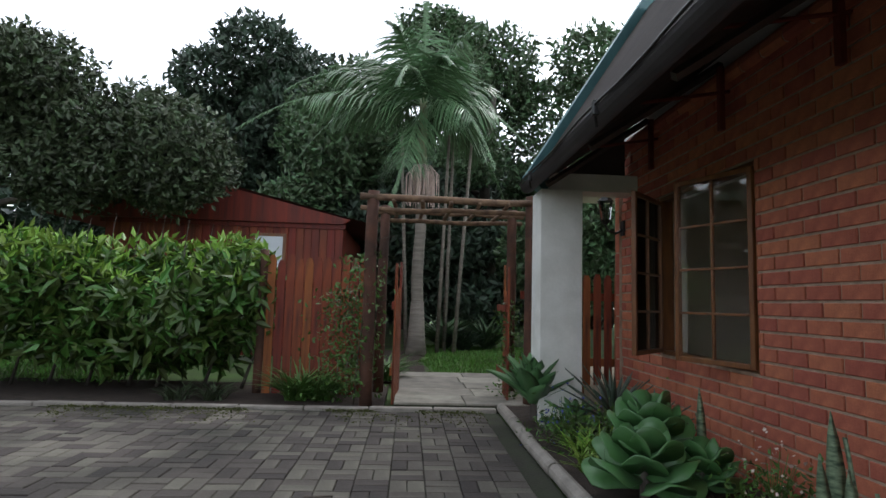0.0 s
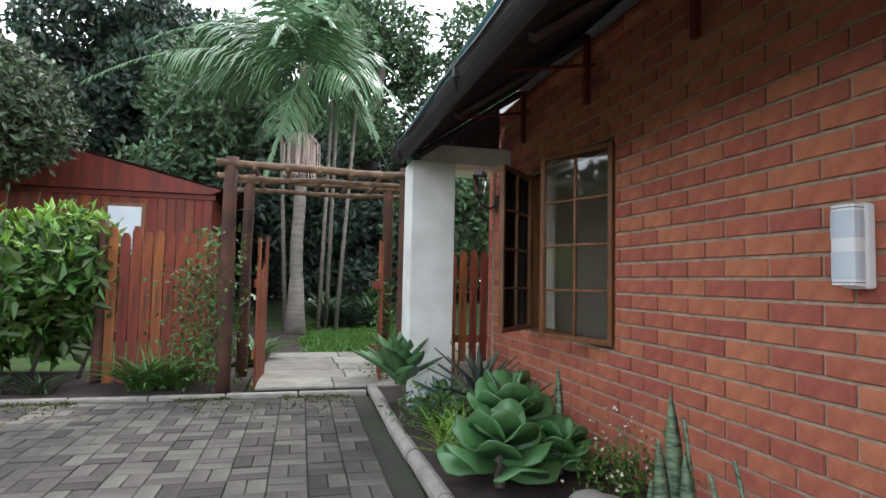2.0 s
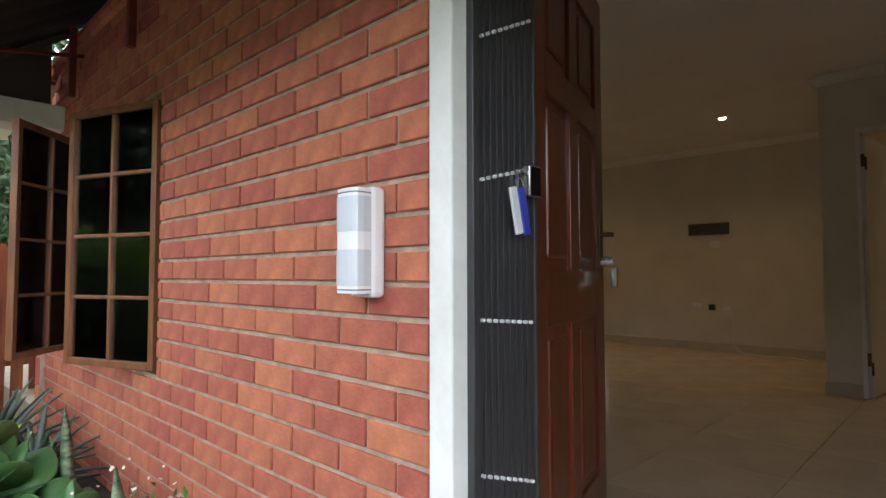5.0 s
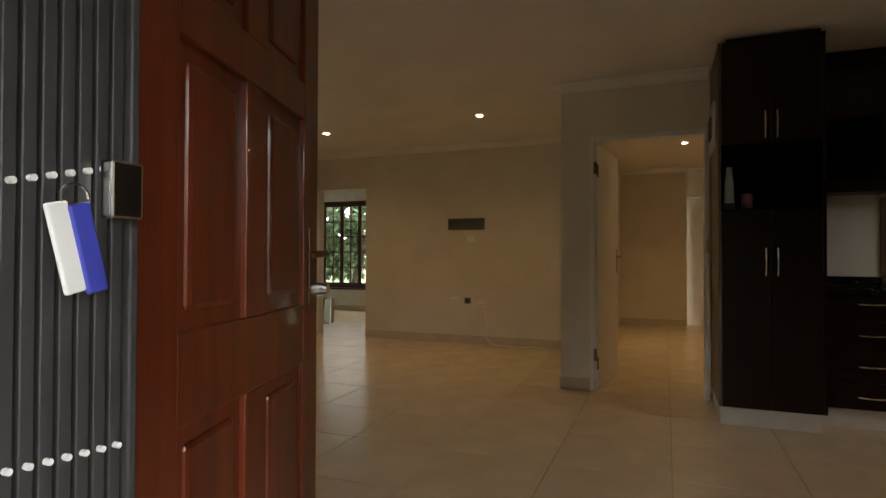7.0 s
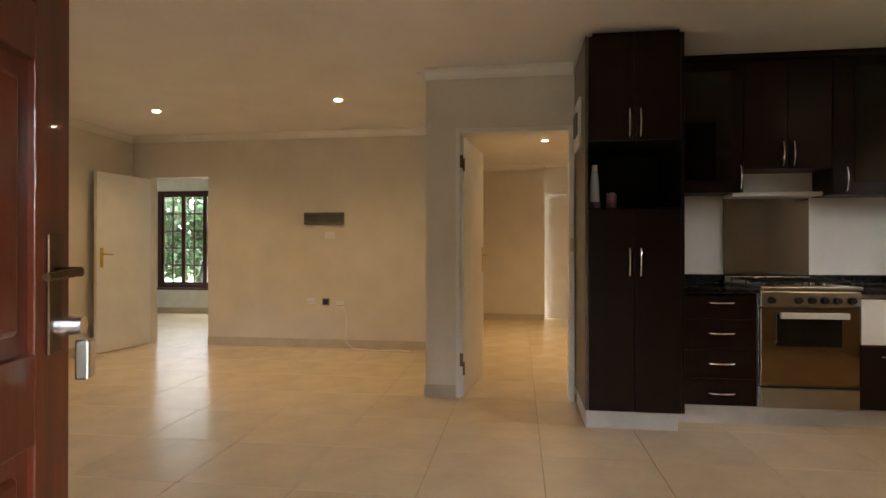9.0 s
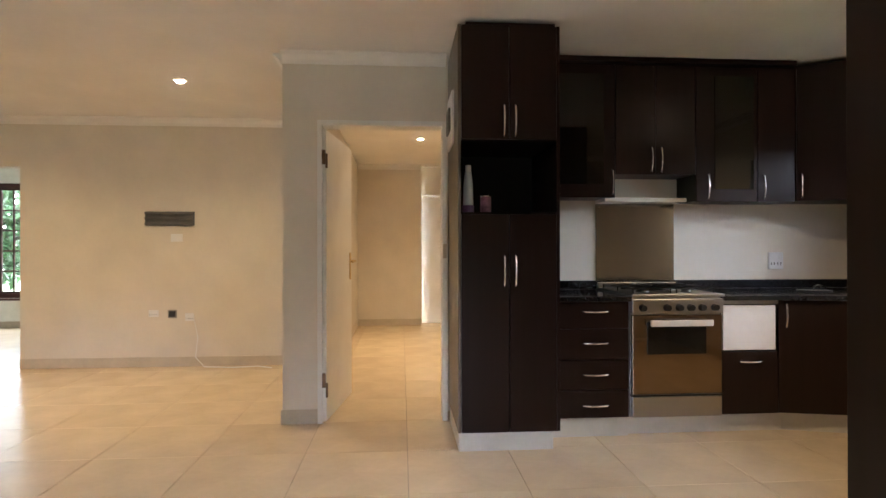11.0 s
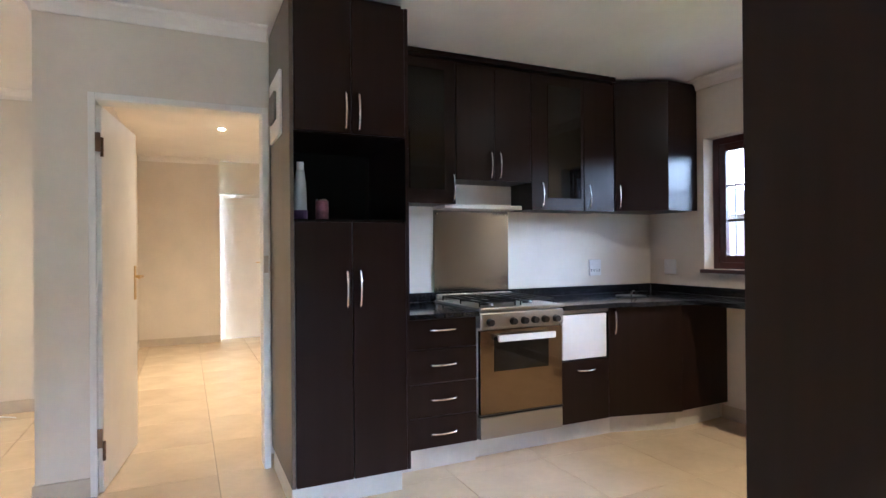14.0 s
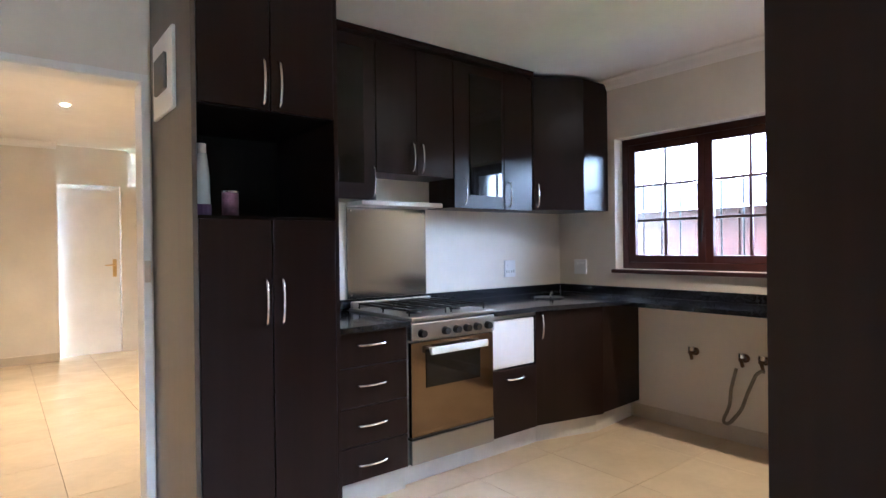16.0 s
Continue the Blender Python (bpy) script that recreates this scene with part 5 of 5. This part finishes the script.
tuft("yellow-green thin-leaved clump in the bed", 1.40, 5.9, 70, 0.26, L_YOUNG, 69, 0.010, -0.12)
tuft("thin yellow-green grass clump", 1.33, 5.55, 50, 0.22, L_YOUNG, 70, 0.008, -0.12)
r_ = np.random.RandomState(5)
for nm, lab, c, n, m1, m2, sd in (("flowering_herb", "small herb with tiny blue flowers", (1.30, 6.15, 0.0), 500, L_HEDGE, BLUE_PETAL, 71), ("flowering_herb", "low herb with pale dry flowers by the wall", (1.93, 4.75, 0.0), 420, L_HEDGE, PETAL, 72), ("low_shrub", "small leafy shrub in the bed", (1.62, 5.95, 0.02), 700, L_HEDGE, L_YOUNG, 73)):
    t = thing(nm, lab, "plant")
    lv = leaves("foliage", np.array(c) + r_.normal(size=(n, 3)) * (0.11, 0.12, 0.07), 0.045, m1, up=0.5, aspect=0.35, seed=sd)
    lv.parent = t
    fl = leaves("flowers", np.array(c) + (0, 0, 0.12) + r_.normal(size=(60, 3)) * (0.12, 0.14, 0.09), 0.022, m2, up=0.5, aspect=0.9, seed=sd + 10)
    fl.parent = t
    tagged(fl, kind="stuff")
    bm = B()
    for k in range(14):
        p = Vector(c) + Vector((random.uniform(-0.1, 0.1), random.uniform(-0.1, 0.1), 0.1))
        rod(bm, (c[0], c[1], -0.13), p + Vector((0, 0, random.uniform(0, 0.12))), 0.002, n=4)
    tagged(part("stem", bm, L_LILY, t), kind="stuff")
rock = thing("rock", "pale rounded garden rock in the bed", "rock")
bm = B()
bmesh.ops.create_icosphere(bm, subdivisions=3, radius=1, matrix=pose(1.72, 4.55, -0.10) @ Matrix.Diagonal((0.16, 0.2, 0.09, 1)))
for v in bm.verts:
    v.co += (v.co - Vector((1.72, 4.55, -0.1))) * 0.25 * noise.noise(v.co * 9)
part("stone", bm, ROCK, rock, "", True)

climber = thing("climbing_plant", "thin climber with small leaves on the pergola post", "plant")
cl = [(-0.30 + 0.11 * r_.normal(), 7.85 + 0.1 * r_.normal(), z) for z in r_.uniform(-0.1, 1.35, 900)]
cl += [(-0.52 + 0.14 * r_.normal(), 7.95 + 0.1 * r_.normal(), z) for z in r_.uniform(-0.1, 1.0, 700)]
cv = leaves("foliage", cl, 0.055, L_HEDGE, up=0.2, aspect=0.5, seed=81)
cv.parent = climber
part("stem", path_rod(B(), [(-0.35, 7.8, -0.15), (-0.32, 7.84, 0.4), (-0.28, 7.86, 0.9), (-0.26, 7.85, 1.5), (0.0, 7.85, 1.55)], 0.008, 5, 0.003), BARK, climber, "", True)
climber2 = thing("climbing_plant", "thin climber on the pole beside the pillar", "plant")
cv = leaves("foliage", [(1.25 + 0.08 * r_.normal(), 8.1 + 0.08 * r_.normal(), z) for z in r_.uniform(-0.1, 0.9, 420)], 0.05, L_HEDGE, up=0.2, aspect=0.5, seed=82)
cv.parent = climber2

# dense woods round the garden, far behind and on its open side
r_ = np.random.RandomState(17)
n = 16000
u = r_.uniform(0, 1, n)
wx, wy = np.where(u < 0.5, r_.uniform(-22, 32, n), r_.uniform(-17, -13.5, n)), np.where(u < 0.5, r_.uniform(29, 32, n), r_.uniform(-16, 30, n))
wz = -0.2 + (4.6 + 1.2 * np.sin(wx * 0.7) * np.cos(wy * 0.6)) * r_.uniform(0, 1, n)
tagged(leaves("far_woods", np.stack([wx, wy, wz], axis=1), 0.8, L_DARK, up=0.0, aspect=0.6, seed=95), "dense dark woods round the garden", "woods", kind="stuff")

# palm
palm = thing("king_palm", "tall palm with pale ringed trunk and arching fronds", "palm tree")
PX, PY = 0.34, 13.6
part("trunk", path_rod(B(), [(PX + 0.02 * math.sin(k), PY, -0.25 + k * 0.36) for k in range(12)], 0.13, 14, 0.105), TRUNK, palm, "pale ringed trunk", True)
part("trunk_foot", path_rod(B(), [(PX, PY, -0.22), (PX, PY, 0.1), (PX, PY, 0.9)], 0.23, 14, 0.132), TRUNK, palm, "flared trunk foot", True)
part("crownshaft", path_rod(B(), [(PX, PY, 3.6), (PX, PY, 4.2), (PX, PY, 4.9), (PX, PY, 5.3)], 0.115, 12, 0.07), mat("green_crownshaft", (0.20, 0.22, 0.12), 0.5), palm, "smooth green crownshaft", True)


def frond(yaw, rise, length, droop, seed):
    rnd = random.Random(seed)
    out, side = Vector((math.cos(yaw), math.sin(yaw), 0)), Vector((-math.sin(yaw), math.cos(yaw), 0))
    pts, seg = [], 26
    for k in range(seg + 1):
        t = k / seg
        pts.append(Vector((PX, PY, 5.0)) + out * length * 1.12 * (t * math.cos(rise) * (1 - 0.15 * t * droop)) + Vector((0, 0, length * 1.2 * (math.sin(rise) * t - droop * t * t))))
    f = part("frond", path_rod(B(), pts, 0.022, 5, 0.004), L_PALM, palm)
    vs, fs = [], []
    for k in range(2, seg):
        for sub in (0, 0.33, 0.66):
            p = pts[k].lerp(pts[k + 1], sub)
            d = (pts[k + 1] - pts[k]).normalized()
            t = (k + sub) / seg
            ll = 0.95 * math.sin(min(1, t * 1.25 + 0.18) * math.pi) ** 0.6 + 0.1
            for sgn in (-1, 1):
                v = (side * sgn * 0.75 + d * 0.55 + Vector((0, 0, rnd.uniform(-0.95, -0.1)))).normalized() * ll * rnd.uniform(0.85, 1.1)
                w = d * 0.015
                i = len(vs)
                vs += [p - w, p + w, p + v * 0.55 + w * 1.2, p + v + Vector((0, 0, -0.22 * ll)), p + v * 0.55 - w * 1.2]
                fs += [(i, i + 1, i + 2), (i, i + 2, i + 4), (i + 2, i + 3, i + 4)]
    me = bpy.data.meshes.new("leaf_blade")
    me.from_pydata([tuple(v) for v in vs], [], fs)
    me.materials.append(L_PALM)
    lf = new("leaf_blade", me)
    lf.parent = f


for i, (yw, rs, ln, dr) in enumerate(((185, 35, 3.4, 0.55), (200, 12, 3.6, 0.45), (165, 55, 3.2, 0.6), (175, 20, 3.0, 0.75), (10, 40, 2.6, 0.6), (-10, 20, 2.4, 0.7), (30, 60, 2.6, 0.5), (255, 40, 2.6, 0.75), (290, 55, 2.5, 0.7), (100, 50, 2.8, 0.6), (60, 30, 2.6, 0.6), (130, 35, 2.8, 0.6), (230, 65, 2.8, 0.5), (310, 15, 2.2, 0.9), (340, 65, 2.8, 0.4), (90, 80, 2.8, 0.2), (245, -50, 2.0, 0.25), (20, 5, 2.2, 0.9), (150, 75, 2.8, 0.3))):
    frond(radians(yw), radians(rs), ln, dr, i)
bm = B()
for k in range(130):
    a, r0 = random.uniform(0, 6.28), random.uniform(0.05, 0.36)
    x, y = PX + 0.02 + r0 * math.cos(a), PY - 0.1 + r0 * math.sin(a)
    z1 = 3.66 - r0 * 0.5
    path_rod(bm, [(PX, PY - 0.05, 3.68), ((PX + x) / 2, (PY + y) / 2, 3.74 - r0 * 0.1), (x, y, z1), (x + random.uniform(-0.02, 0.02), y, z1 - random.uniform(0.35, 0.75))], 0.009, 4)
tagged(part("inflorescence", bm, FLOWER, palm, "hanging cream flower stalks"), kind="stuff")
for k, (dx, dy, lean) in enumerate(((0.45, 0.6, 0.15), (0.62, 0.9, 0.1), (-0.2, 0.8, -0.25), (0.8, 0.5, 0.3))):
    tagged(link("sapling", path_rod(B(), [(PX + dx, PY + dy, -0.25), (PX + dx + lean * 0.5, PY + dy, 2.2), (PX + dx + lean, PY + dy, 4.6)], 0.045, 8, 0.03), TRUNK, True), "thin pale stem beside the palm", "tree", "thin stems")

# lawn blades
r_ = np.random.RandomState(9)
gp = np.stack([r_.uniform(-0.2, 3.4, 15000), r_.uniform(9.2, 16.0, 15000), np.full(15000, -0.2)], axis=1)
gp = gp[(gp[:, 0] > 1.46) | (gp[:, 1] > 10.35)]
gp = gp[gp[:, 0] > 0.47 + 0.1 * np.sin(gp[:, 1] * 3)]
tagged(leaves("grass", gp, 0.09, L_GRASS, up=1.3, aspect=0.22, seed=91), "bright green mown lawn", "grass", kind="stuff")
gp = np.stack([r_.uniform(-7, -3.0, 4000), r_.uniform(8.9, 12.0, 4000), np.full(4000, -0.2)], axis=1)
tagged(leaves("grass", gp, 0.10, L_GRASS, up=1.3, aspect=0.22, seed=92), "green lawn behind the hedge", "grass", kind="stuff")
lit = np.stack([r_.uniform(-1.0, 2.1, 260), r_.uniform(3, 9.5, 260), np.full(260, -0.118)], axis=1)
lit = lit[(lit[:, 0] > 1.16) | (lit[:, 1] > 7.75)]
tagged(leaves("leaf_litter", lit, 0.04, BARK, up=0.0, aspect=0.5, seed=93, flat=0.9), "dry leaf litter on the soil", "litter", kind="stuff")
mo = np.stack([r_.uniform(-5, 0.9, 9000), 7.58 - np.abs(r_.normal(0, 0.28, 9000)), np.full(9000, -0.158)], axis=1)
mo = mo[np.sin(mo[:, 0] * 2.3) + np.sin(mo[:, 0] * 5.1 + mo[:, 1] * 3) > -0.3]
tagged(leaves("moss", mo, 0.022, mat("moss", (0.075, 0.085, 0.022), 0.95, 0.4, 9), up=0.1, aspect=0.9, seed=94, flat=0.8), "low green moss on the pavers along the kerb", "moss", kind="stuff")
twig = tagged(link("dry_twig", path_rod(B(), [(-0.35, 5.15, -0.150), (-0.28, 5.12, -0.14), (-0.2, 5.16, -0.148)], 0.006, 5), BARK), "dry twig on the paving", "twig")

# ---- pieces of wall, floor and paving ----
def block_mesh(name, sx, sy, sz, ch, material, face):
    """A chamfered block; face: the axis along which its worked face looks ('-x' or 'z')."""
    if face == "z":
        lo, hi = [(-sx / 2, -sy / 2, 0), (sx / 2, -sy / 2, 0), (sx / 2, sy / 2, 0), (-sx / 2, sy / 2, 0)], None
        mid = [(x, y, sz - ch) for x, y, _ in lo]
        hi = [(x - math.copysign(ch, x), y - math.copysign(ch, y), sz) for x, y, _ in lo]
    else:
        lo = [(0, -sy / 2, -sz / 2), (0, sy / 2, -sz / 2), (0, sy / 2, sz / 2), (0, -sy / 2, sz / 2)]
        mid = [(-sx + ch, y, z) for _, y, z in lo]
        hi = [(-sx, y - math.copysign(ch, y), z - math.copysign(ch, z)) for _, y, z in lo]
    faces = [(8, 9, 10, 11)]
    for i in range(4):
        j = (i + 1) % 4
        faces += [(i, j, 4 + j, 4 + i), (4 + i, 4 + j, 8 + j, 8 + i)]
    me = bpy.data.meshes.new(name)
    me.from_pydata(lo + mid + hi, [], faces)
    bm = B()
    bm.from_mesh(me)
    bmesh.ops.recalc_face_normals(bm, faces=bm.faces)
    bm.to_mesh(me)
    bm.free()
    me.materials.append(material)
    return me


class Heap:
    """Collects pieces as one joined mesh."""
    def __init__(self):
        self.v, self.f = [], []

    def add(self, me, m):
        n = len(self.v)
        self.v += [tuple(m @ v.co) for v in me.vertices]
        self.f += [tuple(n + i for i in p.vertices) for p in me.polygons]

    def done(self, name, material, parent):
        me = bpy.data.meshes.new(name)
        me.from_pydata(self.v, [], self.f)
        me.materials.append(material)
        ob = new(name, me)
        ob.parent = parent
        return tagged(ob, kind="stuff")


rnd = random.Random(77)
full, half = block_mesh("brick", 0.012, 0.220, 0.070, 0.003, BRICK, "-x"), block_mesh("brick_half", 0.012, 0.104, 0.070, 0.003, BRICK, "-x")
heap, count = Heap(), 0
for row in range(32):
    z = -0.2135 + row * 0.085
    off = 0.0 if row % 2 else 0.117
    if z > TOP_Z - 0.10:
        break
    rise = max(0.0, z + 0.04 - (TOP_Z - END_R))
    far = END_Y - 0.125 - (END_R - 0.12 - math.sqrt(max(0.0, (END_R - 0.12) ** 2 - min(rise, END_R - 0.12) ** 2)))
    spans = [(3.536, 5.211), (6.504, far)] if WIN[2] - 0.02 < z < WIN[3] + 0.02 else [(3.536, far)]
    for s0, s1 in spans:
        y = s0 + (0.111 if not off else 0.0525)
        first = bool(off)
        while y - 0.111 < s1:
            me = half if first else full
            w = 0.105 if first else 0.222
            cut = 1.0
            if y + w / 2 > s1:
                left = s1 - (y - w / 2)
                if left < 0.03:
                    break
                cut, y = left / w, y - w / 2 + left / 2
            m = pose(2.187 + rnd.uniform(-0.0015, 0.0015), y, z, rnd.uniform(-0.3, 0.3), 0, 0) @ Matrix.Diagonal((1, cut, 1, 1))
            if 0.15 < z < 2.05 and y < 5.95 and count < 300:
                ob = new("brick", me)
                ob.parent, ob.matrix_basis = wall_front, m
                count += 1
            else:
                heap.add(me, m)
            y += w / 2 + 0.012 + 0.111
            first = False
heap.done("brick_rest", BRICK_REST, wall_front)

paving = tagged(new("paving"), "grey clay pavers laid in basket weave, mossy near the kerb", "paving", kind="structure")
pv = block_mesh("paver", 0.196, 0.096, 0.022, 0.004, PAVER, "z")
heap, count = Heap(), 0
for i in range(-22, 26):
    for j in range(38):
        cx, cy = -3.85 + (i + 22) * 0.202 * 1.0, 0.1 + j * 0.202
        if cx > 0.98 or cy > 7.52:
            continue
        for k in (-1, 1):
            if (i + j) % 2:
                m = pose(cx, cy + k * 0.0505, -0.176 + rnd.uniform(-0.003, 0.003), rnd.uniform(-0.6, 0.6), rnd.uniform(-0.6, 0.6), rnd.uniform(-0.6, 0.6))
            else:
                m = pose(cx + k * 0.0505, cy, -0.176 + rnd.uniform(-0.003, 0.003), rnd.uniform(-0.6, 0.6), rnd.uniform(-0.6, 0.6), 90 + rnd.uniform(-0.6, 0.6))
            if cx > -0.75 and 4.2 < cy < 7.6 and count < 300:
                ob = new("paver", pv)
                ob.parent, ob.matrix_basis = paving, m
                count += 1
            else:
                heap.add(pv, m)
heap.done("paver_rest", PAVER_REST, paving)

tl = block_mesh("floor_tile", 0.597, 0.597, 0.007, 0.0012, TILE, "z")
for i in range(-1, 16):
    for j in range(14):
        cx, cy = 2.44 + i * 0.60, -0.35 + j * 0.60
        if cx > 8.5 and cy > 3.9 or cx > 12 or cx < 2.3:
            continue
        ob = new("floor_tile", tl)
        ob.parent, ob.matrix_basis = floor, pose(cx, cy, -0.0065)
for j in range(14):
    ob = new("floor_tile", tl)
    ob.parent, ob.matrix_basis = floor, pose(2.10, -0.35 + j * 0.60, -0.0065) @ Matrix.Diagonal((0.12, 1, 1, 1))

# the rooms stand a little further in than they were drawn
INDOOR = ("wall_gable", "wall_lounge", "wall_passage", "wall_kitchen", "wall_bedroom", "ceiling", "floor", "trim_", "baseboard", "door_2", "door_3", "door_4", "transom", "door_frame_2", "window_2", "window_3", "casement_3", "casement_4", "casement_5", "window_sill", "burglar_bar", "window_stay", "downlight", "lamp", "tall_", "distribution", "bottle", "tin", "drawer_cabinet", "gas_stove", "niche_cabinet", "corner_", "worktop", "drain_lid", "splashback", "hood_box", "wall_cabinet", "plug_socket", "cable_hole", "wall_plates", "television", "loose_cable", "phone_cord", "light_switch", "wall_tap", "washing")
for ob in scene.objects:
    if ob.parent is None and ob.name.startswith(INDOOR):
        ob.matrix_basis = pose(0.35, -0.25, 0) @ ob.matrix_basis
